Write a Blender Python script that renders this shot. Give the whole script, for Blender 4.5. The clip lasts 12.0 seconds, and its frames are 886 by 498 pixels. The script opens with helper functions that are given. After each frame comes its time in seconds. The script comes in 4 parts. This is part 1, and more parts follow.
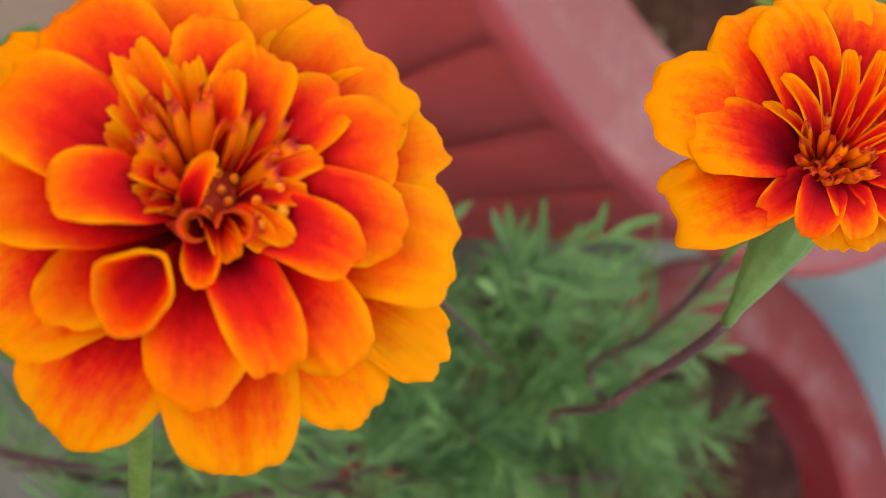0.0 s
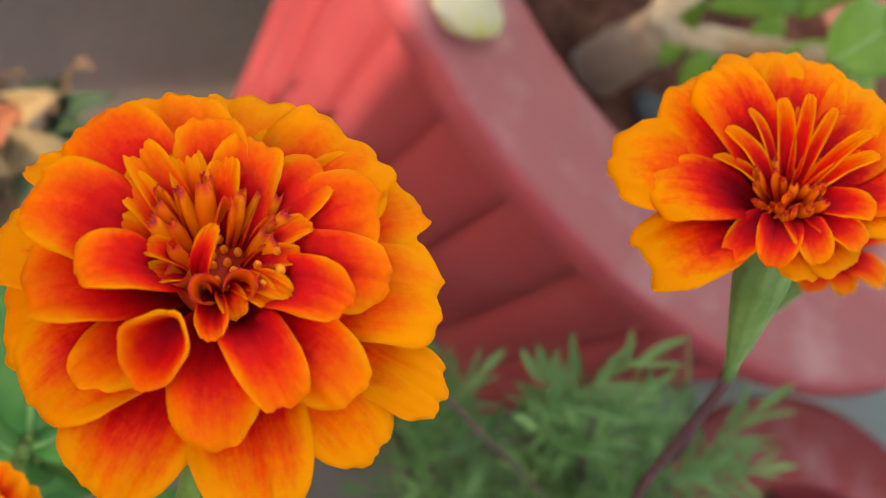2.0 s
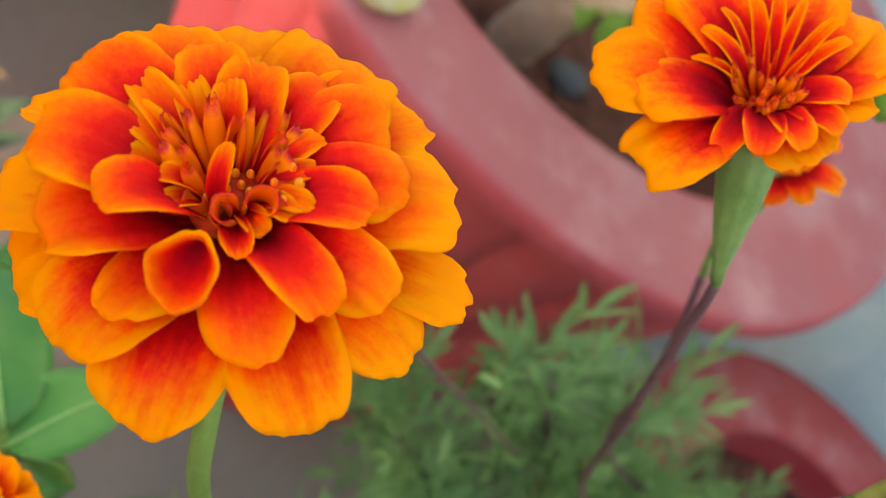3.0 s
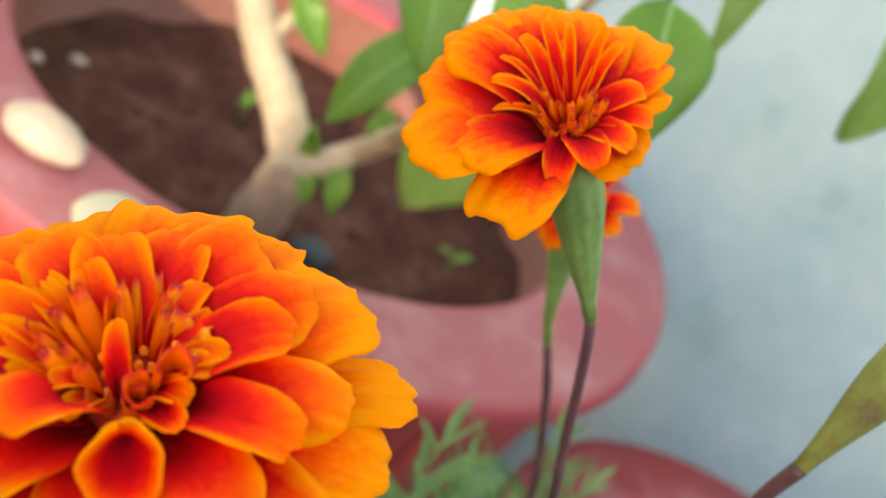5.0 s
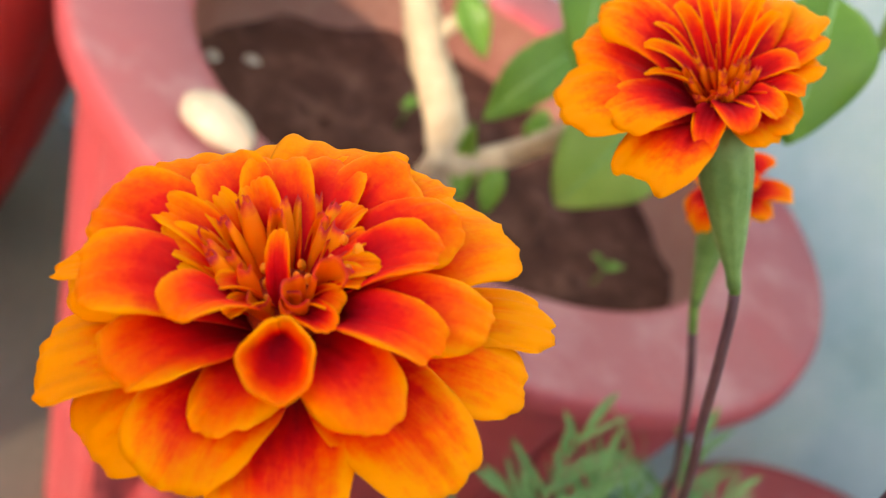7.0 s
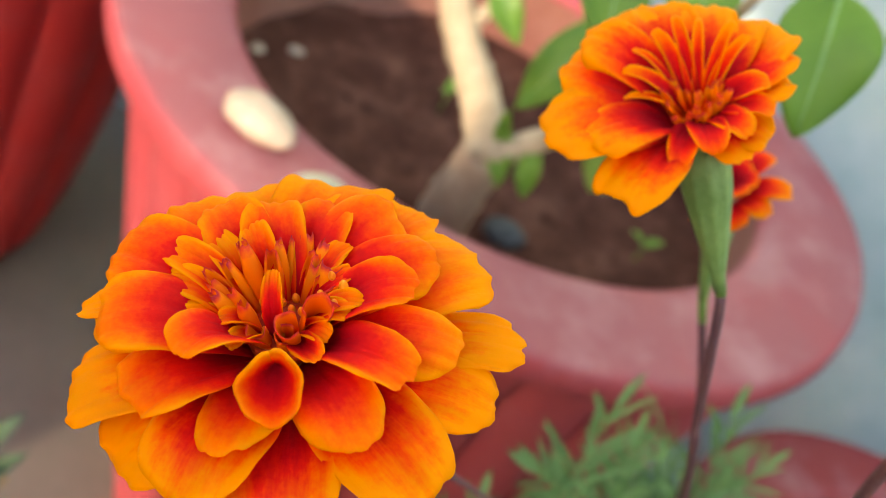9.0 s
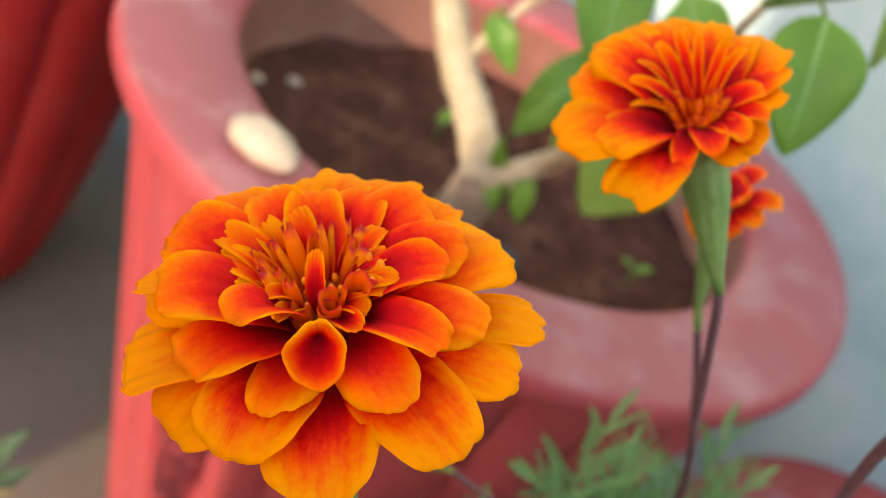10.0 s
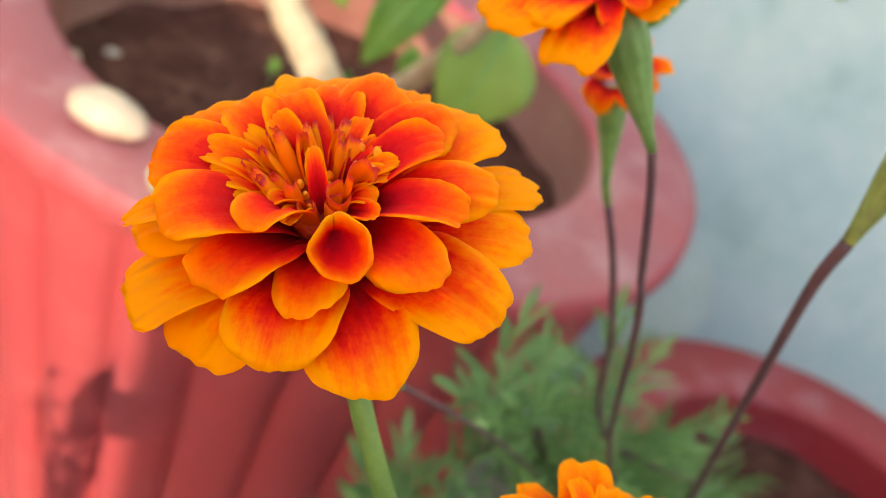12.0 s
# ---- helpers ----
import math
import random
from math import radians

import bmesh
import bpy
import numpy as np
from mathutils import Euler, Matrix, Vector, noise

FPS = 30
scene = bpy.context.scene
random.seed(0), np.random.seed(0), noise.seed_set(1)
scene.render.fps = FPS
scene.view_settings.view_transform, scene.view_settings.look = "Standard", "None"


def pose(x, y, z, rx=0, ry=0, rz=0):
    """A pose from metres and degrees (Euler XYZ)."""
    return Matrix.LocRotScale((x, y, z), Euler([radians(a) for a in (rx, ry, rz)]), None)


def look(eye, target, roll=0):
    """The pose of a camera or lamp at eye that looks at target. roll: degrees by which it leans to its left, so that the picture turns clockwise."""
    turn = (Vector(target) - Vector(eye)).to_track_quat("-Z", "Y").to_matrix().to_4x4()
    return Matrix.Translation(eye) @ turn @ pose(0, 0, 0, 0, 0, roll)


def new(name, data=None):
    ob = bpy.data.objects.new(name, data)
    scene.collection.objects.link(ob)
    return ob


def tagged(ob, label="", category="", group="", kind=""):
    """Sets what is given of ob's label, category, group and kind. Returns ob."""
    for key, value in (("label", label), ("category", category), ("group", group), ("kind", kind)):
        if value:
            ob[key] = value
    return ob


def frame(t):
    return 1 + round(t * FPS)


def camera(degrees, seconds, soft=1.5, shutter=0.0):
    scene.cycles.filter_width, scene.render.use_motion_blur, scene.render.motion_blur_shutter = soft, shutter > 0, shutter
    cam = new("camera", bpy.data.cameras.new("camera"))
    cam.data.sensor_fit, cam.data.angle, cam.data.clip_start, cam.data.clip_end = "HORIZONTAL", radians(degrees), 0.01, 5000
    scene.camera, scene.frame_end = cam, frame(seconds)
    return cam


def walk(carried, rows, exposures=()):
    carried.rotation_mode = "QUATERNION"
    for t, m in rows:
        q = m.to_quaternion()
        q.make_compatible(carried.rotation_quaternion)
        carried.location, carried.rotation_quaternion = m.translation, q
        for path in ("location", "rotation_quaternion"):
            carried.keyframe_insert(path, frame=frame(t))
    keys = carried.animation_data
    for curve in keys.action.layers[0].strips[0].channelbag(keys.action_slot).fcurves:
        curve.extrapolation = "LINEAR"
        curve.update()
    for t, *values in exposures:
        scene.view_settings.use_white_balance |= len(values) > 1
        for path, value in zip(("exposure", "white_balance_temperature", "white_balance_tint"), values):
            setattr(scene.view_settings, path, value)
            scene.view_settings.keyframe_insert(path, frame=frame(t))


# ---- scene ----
# ---- camera ----
cam = camera(42.72, 12.0, soft=0.85)
cam.data.dof.use_dof = True
cam.data.dof.focus_distance = 0.124
cam.data.dof.aperture_fstop = 25.0
ROWS = [
    (0, (-0.0085, -0.4102, 0.5040), (0.0325, -0.2918, 0.3481), 74.88),
    (0.5, (-0.0030, -0.4063, 0.5173), (0.0296, -0.2803, 0.3654), 69.64),
    (1, (0.0027, -0.4048, 0.5184), (0.0261, -0.2787, 0.3650), 65.46),
    (1.5, (0.0103, -0.4107, 0.5175), (0.0204, -0.2788, 0.3675), 58.12),
    (2, (0.0069, -0.4213, 0.5138), (0.0124, -0.2911, 0.3620), 55.22),
    (2.5, (0.0031, -0.4282, 0.5066), (0.0162, -0.2947, 0.3583), 55.44),
    (3, (0.0078, -0.4328, 0.5034), (0.0228, -0.2930, 0.3611), 52.43),
    (3.2, (0.0062, -0.4287, 0.5046), (0.0225, -0.2832, 0.3683), 48.59),
    (4.8, (-0.0018, -0.4401, 0.4732), (0.0279, -0.2715, 0.3699), 29.82),
    (5, (0.0020, -0.4394, 0.4841), (0.0321, -0.2675, 0.3864), 32.14),
    (5.1, (0.0037, -0.4398, 0.4847), (0.0337, -0.2676, 0.3875), 32.43),
    (5.5, (0.0042, -0.4417, 0.4788), (0.0249, -0.2692, 0.3797), 31.60),
    (6, (0.0061, -0.4419, 0.4768), (0.0177, -0.2689, 0.3770), 30.54),
    (6.3, (0.0046, -0.4470, 0.4761), (0.0117, -0.2732, 0.3775), 31.55),
    (6.5, (0.0036, -0.4482, 0.4735), (0.0098, -0.2760, 0.3718), 31.77),
    (6.7, (0.0047, -0.4480, 0.4759), (0.0102, -0.2771, 0.3722), 31.28),
    (8.3, (0.0095, -0.4496, 0.4920), (0.0121, -0.2884, 0.3736), 29.02),
    (8.5, (0.0099, -0.4501, 0.4935), (0.0123, -0.2880, 0.3763), 29.00),
    (9, (0.0111, -0.4533, 0.4967), (0.0086, -0.2901, 0.3811), 27.73),
    (9.5, (0.0104, -0.4548, 0.4983), (0.0074, -0.2910, 0.3836), 27.86),
    (10, (0.0097, -0.4671, 0.4961), (0.0065, -0.2996, 0.3868), 27.84),
    (10.5, (0.0102, -0.4832, 0.4873), (0.0167, -0.3139, 0.3810), 28.50),
    (11, (0.0020, -0.4868, 0.4923), (0.0180, -0.3137, 0.3934), 26.52),
    (11.2, (0.0033, -0.4855, 0.4917), (0.0233, -0.3134, 0.3918), 25.99),
    (11.5, (0.0018, -0.4815, 0.4965), (0.0235, -0.3086, 0.3983), 23.91),
    (12, (-0.0068, -0.4746, 0.4807), (0.0229, -0.3060, 0.3773), 23.37),
]

walk(cam, [(t, look(e, g, r)) for t, e, g, r in ROWS], [(0.0, 2.37, 7500, 10), (0.5, 2.14, 7500, 10), (1.0, 2.39, 7500, 10), (1.5, 2.50, 7500, 10), (2.0, 2.14, 7500, 10), (2.5, 2.46, 7500, 10), (3.0, 2.39, 7500, 10), (5.0, 2.42, 7500, 10), (5.5, 2.38, 7500, 10), (6.0, 2.22, 7500, 10), (6.5, 2.40, 7500, 10), (8.5, 2.43, 7500, 10), (9.0, 2.40, 7500, 10), (9.5, 2.17, 7500, 10), (10.0, 2.30, 7500, 10), (10.5, 2.55, 7500, 10), (11.0, 2.57, 7500, 10), (12.0, 2.46, 7500, 10)])

# ---- light ----
SUN_FROM = Vector((-0.37, -0.93, 0.0)).normalized()
SUN_ELEV = radians(14)
world = bpy.data.worlds.new("world")
scene.world = world
world.use_nodes = True
wn = world.node_tree
bg = wn.nodes["Background"]
sky = wn.nodes.new("ShaderNodeTexSky")
sky.sky_type = "NISHITA"
sky.sun_disc = False
sky.sun_elevation = SUN_ELEV
sky.sun_rotation = math.atan2(SUN_FROM.x, SUN_FROM.y)
wn.links.new(sky.outputs[0], bg.inputs[0])
bg.inputs[1].default_value = 0.15
sun_dir = Vector((SUN_FROM.x * math.cos(SUN_ELEV), SUN_FROM.y * math.cos(SUN_ELEV), math.sin(SUN_ELEV)))
sun = new("sun", bpy.data.lights.new("sun", "SUN"))
sun.data.energy = 1.05
sun.data.angle = radians(0.6)
sun.data.color = (1.0, 0.90, 0.72)
sun.matrix_world = look(sun_dir * 5, (0, 0, 0))


# ---- materials ----
def nodes(name, rough=0.6, spec=0.4):
    m = bpy.data.materials.new(name)
    m.use_nodes = True
    nt = m.node_tree
    b = nt.nodes["Principled BSDF"]
    b.inputs["Roughness"].default_value = rough
    b.inputs["Specular IOR Level"].default_value = spec
    return m, nt, b


def nnode(nt, kind, **inputs):
    n = nt.nodes.new("ShaderNode" + kind)
    for k, v in inputs.items():
        n.inputs[k].default_value = v
    return n


def ramp(nt, stops, fac=None):
    r = nt.nodes.new("ShaderNodeValToRGB")
    el = r.color_ramp.elements
    while len(el) < len(stops):
        el.new(0.5)
    for e, (p, c) in zip(el, stops):
        e.position, e.color = p, (*c, 1)
    if fac:
        nt.links.new(fac, r.inputs[0])
    return r


def coords(nt):
    return nt.nodes.new("ShaderNodeTexCoord").outputs["Object"]


def tex(nt, scale, detail=4.0, rough=0.6, vec=None):
    n = nnode(nt, "TexNoise", Scale=scale, Detail=detail, Roughness=rough)
    nt.links.new(vec or coords(nt), n.inputs["Vector"])
    return n.outputs["Fac"]


def mathn(nt, op, a, b=0.0, c=0.0):
    n = nt.nodes.new("ShaderNodeMath")
    n.operation = op
    for i, v in enumerate((a, b, c)):
        if isinstance(v, (int, float)):
            n.inputs[i].default_value = v
        else:
            nt.links.new(v, n.inputs[i])
    return n.outputs[0]


def mix(nt, fac, a, b, blend="MIX"):
    n = nt.nodes.new("ShaderNodeMix")
    n.data_type, n.blend_type = "RGBA", blend
    for i, v in ((0, fac), (6, a), (7, b)):
        if isinstance(v, (int, float)):
            n.inputs[i].default_value = v
        elif isinstance(v, tuple):
            n.inputs[i].default_value = (*v, 1)
        else:
            nt.links.new(v, n.inputs[i])
    return n.outputs[2]


def bump(nt, b, height, strength=0.3, dist=0.001):
    n = nnode(nt, "Bump", Strength=strength, Distance=dist)
    nt.links.new(height, n.inputs["Height"])
    nt.links.new(n.outputs[0], b.inputs["Normal"])


def attr(nt, name):
    n = nt.nodes.new("ShaderNodeAttribute")
    n.attribute_name = name
    return n.outputs["Fac"]


def petal_material(name, shift, feather=0.26, mottle=0.12, steep=1.0):
    """Red throat that runs through orange to a golden margin, along each petal; shift moves the red outward."""
    m, nt, b = nodes(name, 0.62, 0.12)
    along, across = attr(nt, "along"), attr(nt, "across")
    comb = nt.nodes.new("ShaderNodeCombineXYZ")
    nt.links.new(mathn(nt, "MULTIPLY", across, 6.0), comb.inputs[0])
    nt.links.new(mathn(nt, "MULTIPLY", along, 3.2), comb.inputs[1])
    info = nt.nodes.new("ShaderNodeObjectInfo").outputs["Random"]
    nt.links.new(mathn(nt, "MULTIPLY", info, 37.0), comb.inputs[2])
    streak = tex(nt, 1.0, 3.0, 0.6, comb.outputs[0])
    fine = tex(nt, 1100.0, 3.0, 0.7)
    blotch = tex(nt, 170.0, 4.0, 0.65)
    side = mathn(nt, "MULTIPLY", mathn(nt, "POWER", mathn(nt, "ABSOLUTE", across), 2.6), mathn(nt, "MULTIPLY", blotch, 0.52))
    side = mathn(nt, "MULTIPLY", side, mathn(nt, "POWER", along, 0.8))
    t = mathn(nt, "ADD", along, side)
    t = mathn(nt, "ADD", t, mathn(nt, "MULTIPLY", mathn(nt, "SUBTRACT", streak, 0.5), feather))
    t = mathn(nt, "ADD", t, mathn(nt, "MULTIPLY", mathn(nt, "SUBTRACT", blotch, 0.5), mottle))
    t = mathn(nt, "ADD", t, mathn(nt, "MULTIPLY", mathn(nt, "SUBTRACT", info, 0.5), 0.16))
    t = mathn(nt, "ADD", t, mathn(nt, "MULTIPLY", mathn(nt, "SUBTRACT", fine, 0.5), 0.20))
    t = mathn(nt, "MULTIPLY_ADD", mathn(nt, "SUBTRACT", t, shift + 0.55), steep, 0.55)
    r = ramp(nt, [(0.0, (0.34, 0.002, 0.012)), (0.28, (0.66, 0.004, 0.011)), (0.45, (0.86, 0.014, 0.008)), (0.57, (0.97, 0.072, 0.004)), (0.72, (0.99, 0.185, 0.001)), (0.92, (0.99, 0.345, 0.001))], t)
    back = mix(nt, along, (0.92, 0.11, 0.004), (0.97, 0.27, 0.006))
    col = mix(nt, mathn(nt, "MULTIPLY", attr(nt, "under"), 0.9), r.outputs[0], back)
    nt.links.new(col, b.inputs["Base Color"])
    comb2 = nt.nodes.new("ShaderNodeCombineXYZ")
    nt.links.new(mathn(nt, "MULTIPLY", across, 16.0), comb2.inputs[0])
    nt.links.new(mathn(nt, "MULTIPLY", along, 2.5), comb2.inputs[1])
    nt.links.new(mathn(nt, "MULTIPLY", info, 51.0), comb2.inputs[2])
    vein = tex(nt, 1.0, 4.0, 0.65, comb2.outputs[0])
    crinkle = tex(nt, 330.0, 3.0, 0.6)
    relief = mathn(nt, "ADD", mathn(nt, "MULTIPLY", vein, 1.1), mathn(nt, "MULTIPLY", fine, 0.9))
    bump(nt, b, mathn(nt, "ADD", relief, mathn(nt, "MULTIPLY", crinkle, 1.6)), 0.32, 0.0004)
    tr = nt.nodes.new("ShaderNodeBsdfTranslucent")
    nt.links.new(col, tr.inputs[0])
    ms = nnode(nt, "MixShader", Fac=0.38)
    nt.links.new(b.outputs[0], ms.inputs[1])
    nt.links.new(tr.outputs[0], ms.inputs[2])
    nt.links.new(ms.outputs[0], nt.nodes["Material Output"].inputs[0])
    return m


def floret_material():
    """Rolled florets: red at the foot, orange along the tube, a wine-red lip."""
    m, nt, b = nodes("floret", 0.6, 0.12)
    info = nt.nodes.new("ShaderNodeObjectInfo").outputs["Random"]
    t = mathn(nt, "ADD", attr(nt, "along"), mathn(nt, "MULTIPLY", mathn(nt, "SUBTRACT", tex(nt, 500.0), 0.5), 0.25))
    r = ramp(nt, [(0.0, (0.55, 0.008, 0.010)), (0.30, (0.88, 0.08, 0.004)), (0.60, (0.98, 0.26, 0.004)), (0.88, (0.98, 0.32, 0.008)), (0.96, (0.80, 0.08, 0.03)), (1.0, (0.55, 0.03, 0.05))], t)
    col = mix(nt, mathn(nt, "MULTIPLY", info, 0.45), r.outputs[0], (0.90, 0.055, 0.010))
    nt.links.new(col, b.inputs["Base Color"])
    bump(nt, b, tex(nt, 900.0), 0.2, 0.0003)
    tr = nt.nodes.new("ShaderNodeBsdfTranslucent")
    nt.links.new(col, tr.inputs[0])
    ms = nnode(nt, "MixShader", Fac=0.35)
    nt.links.new(b.outputs[0], ms.inputs[1])
    nt.links.new(tr.outputs[0], ms.inputs[2])
    nt.links.new(ms.outputs[0], nt.nodes["Material Output"].inputs[0])
    return m


def leafy(name, dark, light, rough=0.5, trans=0.2):
    m, nt, b = nodes(name, rough, 0.35)
    info = nt.nodes.new("ShaderNodeObjectInfo").outputs["Random"]
    isl = nt.nodes.new("ShaderNodeNewGeometry").outputs["Random Per Island"]
    t = mathn(nt, "ADD", mathn(nt, "MULTIPLY", tex(nt, 60.0), 0.6), mathn(nt, "ADD", mathn(nt, "MULTIPLY", info, 0.35), mathn(nt, "MULTIPLY", isl, 0.3)))
    r = ramp(nt, [(0.25, dark), (0.9, light)], t)
    rib = mathn(nt, "LESS_THAN", mathn(nt, "ABSOLUTE", attr(nt, "across")), 0.045)
    col = mix(nt, mathn(nt, "MULTIPLY", rib, 0.22), r.outputs[0], tuple(min(1, c * 2.2 + 0.03) for c in light))
    nt.links.new(col, b.inputs["Base Color"])
    bump(nt, b, tex(nt, 400.0), 0.2, 0.0006)
    tr = nt.nodes.new("ShaderNodeBsdfTranslucent")
    nt.links.new(col, tr.inputs[0])
    ms = nnode(nt, "MixShader", Fac=trans)
    nt.links.new(b.outputs[0], ms.inputs[1])
    nt.links.new(tr.outputs[0], ms.inputs[2])
    nt.links.new(ms.outputs[0], nt.nodes["Material Output"].inputs[0])
    return m


def mottled(name, stops, scale, rough=0.7, spec=0.3, fine=300.0, bumpy=0.3, dist=0.001):
    m, nt, b = nodes(name, rough, spec)
    t = mathn(nt, "ADD", mathn(nt, "MULTIPLY", tex(nt, scale), 0.7), mathn(nt, "MULTIPLY", tex(nt, fine, 3.0), 0.3))
    nt.links.new(ramp(nt, stops, t).outputs[0], b.inputs["Base Color"])
    bump(nt, b, mathn(nt, "ADD", tex(nt, fine), mathn(nt, "MULTIPLY", tex(nt, scale * 3), 2.0)), bumpy, dist)
    return m


def paint_material(name, red, dust, amount):
    """Oxide-red paint, dusty and worn on the faces that look up."""
    m, nt, b = nodes(name, 0.6, 0.3)
    big, fine = tex(nt, 14.0, 6.0), tex(nt, 220.0, 4.0)
    col = mix(nt, mathn(nt, "MULTIPLY", fine, 0.35), red, tuple(c * 0.72 for c in red))
    sep = nt.nodes.new("ShaderNodeSeparateXYZ")
    nt.links.new(nt.nodes.new("ShaderNodeNewGeometry").outputs["Normal"], sep.inputs[0])
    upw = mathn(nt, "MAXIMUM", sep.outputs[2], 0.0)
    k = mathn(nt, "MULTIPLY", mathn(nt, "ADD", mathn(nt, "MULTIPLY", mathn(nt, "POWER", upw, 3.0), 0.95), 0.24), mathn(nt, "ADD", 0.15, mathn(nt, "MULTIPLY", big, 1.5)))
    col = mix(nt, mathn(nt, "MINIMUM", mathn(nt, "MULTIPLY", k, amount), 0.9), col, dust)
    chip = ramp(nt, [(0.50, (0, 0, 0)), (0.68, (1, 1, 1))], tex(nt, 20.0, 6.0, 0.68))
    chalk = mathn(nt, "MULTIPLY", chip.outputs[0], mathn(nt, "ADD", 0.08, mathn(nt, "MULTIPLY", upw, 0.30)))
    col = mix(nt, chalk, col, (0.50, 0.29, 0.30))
    bare = ramp(nt, [(0.62, (0, 0, 0)), (0.74, (1, 1, 1))], tex(nt, 21.0, 6.0, 0.7))
    col = mix(nt, mathn(nt, "MULTIPLY", bare.outputs[0], 0.4), col, tuple(c * 0.6 for c in red))
    nt.links.new(col, b.inputs["Base Color"])
    bump(nt, b, mathn(nt, "ADD", fine, mathn(nt, "MULTIPLY", big, 2.0)), 0.35, 0.0012)
    return m


M_OUTER = petal_material("petal_outer", 0.04, 0.26, 0.2)
M_GOLD = petal_material("petal_golden", -0.07, 0.42, 0.26, 1.15)
M_FEATHER = petal_material("petal_feathered", 0.08, 0.42, 0.26, 1.15)
M_THROAT = petal_material("petal_red_throat", 0.08, 0.28, 0.20, 1.35)
M_MID = petal_material("petal_middle", 0.16, 0.16)
M_INNER = petal_material("petal_inner", 0.22, 0.15)
M_QUILL = floret_material()
M_STAMEN = mottled("disc_bud", [(0.3, (0.85, 0.18, 0.008)), (0.7, (0.98, 0.36, 0.01))], 400.0, 0.5)
M_DISC = mottled("disc", [(0.3, (0.25, 0.006, 0.006)), (0.7, (0.6, 0.05, 0.008))], 300.0, 0.6, 0.2)
M_CALYX = mottled("calyx", [(0.3, (0.093, 0.170, 0.038)), (0.7, (0.221, 0.315, 0.093))], 90.0, 0.5, 0.35, 500.0)
M_BUD = mottled("bud_cup", [(0.32, (0.13, 0.055, 0.045)), (0.45, (0.17, 0.17, 0.035)), (0.7, (0.28, 0.30, 0.07))], 110.0, 0.5, 0.35, 500.0)
M_STEM_P = mottled("stem_purple", [(0.3, (0.070, 0.020, 0.034)), (0.7, (0.145, 0.062, 0.062))], 60.0, 0.5, 0.35, 500.0)
M_STEM_G = mottled("stem_green", [(0.3, (0.085, 0.128, 0.025)), (0.7, (0.170, 0.264, 0.051))], 60.0, 0.5, 0.35, 500.0)
M_FOLIAGE = leafy("feather_leaf", (0.058, 0.148, 0.044), (0.250, 0.390, 0.138), 0.5, 0.38)
M_LEAF = leafy("broad_leaf", (0.066, 0.164, 0.016), (0.197, 0.361, 0.049), 0.4, 0.3)
# lighter, yellower variant of broad_leaf for three of the shrub's leaves
M_LEAFY = leafy("pale_leaf", (0.170, 0.289, 0.043), (0.340, 0.459, 0.119), 0.45, 0.35)
M_LEAFD = leafy("glossy_leaf", (0.025, 0.11, 0.02), (0.09, 0.27, 0.05), 0.28, 0.15)
M_RIB = mottled("leaf_rib", [(0.3, (0.14, 0.28, 0.07)), (0.7, (0.26, 0.42, 0.14))], 120.0, 0.5, 0.3, 500.0)
M_LEAFW = leafy("dull_leaf", (0.025, 0.05, 0.03), (0.07, 0.12, 0.06), 0.5, 0.1)
M_WOOD = mottled("bark", [(0.25, (0.30, 0.215, 0.14)), (0.6, (0.50, 0.39, 0.28)), (0.85, (0.58, 0.48, 0.37))], 40.0, 0.8, 0.2, 260.0, 0.5, 0.002)
# the same bark in a darker colour, standing in for shade on the trunk
M_BARK_SHADED = mottled("shaded_bark", [(0.25, (0.24, 0.15, 0.10)), (0.6, (0.40, 0.27, 0.19)), (0.85, (0.52, 0.39, 0.29))], 50.0, 0.85, 0.2, 260.0, 0.5, 0.002)
M_SOIL = mottled("soil", [(0.32, (0.032, 0.010, 0.008)), (0.5, (0.074, 0.028, 0.020)), (0.68, (0.140, 0.062, 0.045))], 38.0, 0.95, 0.1, 200.0, 0.4, 0.002)
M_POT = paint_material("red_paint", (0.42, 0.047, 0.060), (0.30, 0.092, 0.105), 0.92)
M_POTD = paint_material("dark_red_paint", (0.30, 0.021, 0.028), (0.22, 0.075, 0.072), 0.22)
M_INSIDE = mottled("stained_cement", [(0.25, (0.204, 0.068, 0.051)), (0.55, (0.297, 0.132, 0.102)), (0.85, (0.383, 0.230, 0.178))], 14.0, 0.9, 0.15, 200.0, 0.4)
# red raised in the paint to stand in for dappled sun on the left pot
M_POTL = paint_material("sun_brightened_red_paint", (0.54, 0.028, 0.028), (0.46, 0.12, 0.12), 0.4)
M_WALL = mottled("limewash", [(0.30, (0.318, 0.430, 0.447)), (0.42, (0.404, 0.525, 0.533)), (0.55, (0.464, 0.559, 0.568)), (0.75, (0.559, 0.654, 0.654))], 11.0, 0.9, 0.15, 60.0, 0.12, 0.001)
M_GROUND = mottled("cement", [(0.25, (0.180, 0.149, 0.117)), (0.6, (0.270, 0.225, 0.180)), (0.85, (0.342, 0.297, 0.243))], 6.0, 0.9, 0.15, 150.0, 0.2, 0.0012)
M_PLASTER = mottled("plain_plaster", [(0.3, (0.5, 0.47, 0.43)), (0.7, (0.62, 0.59, 0.55))], 3.0, 0.9, 0.15, 60.0)
M_STONE = mottled("white_pebble", [(0.3, (0.34, 0.245, 0.18)), (0.55, (0.48, 0.37, 0.29)), (0.8, (0.585, 0.50, 0.425))], 45.0, 0.6, 0.3, 300.0)
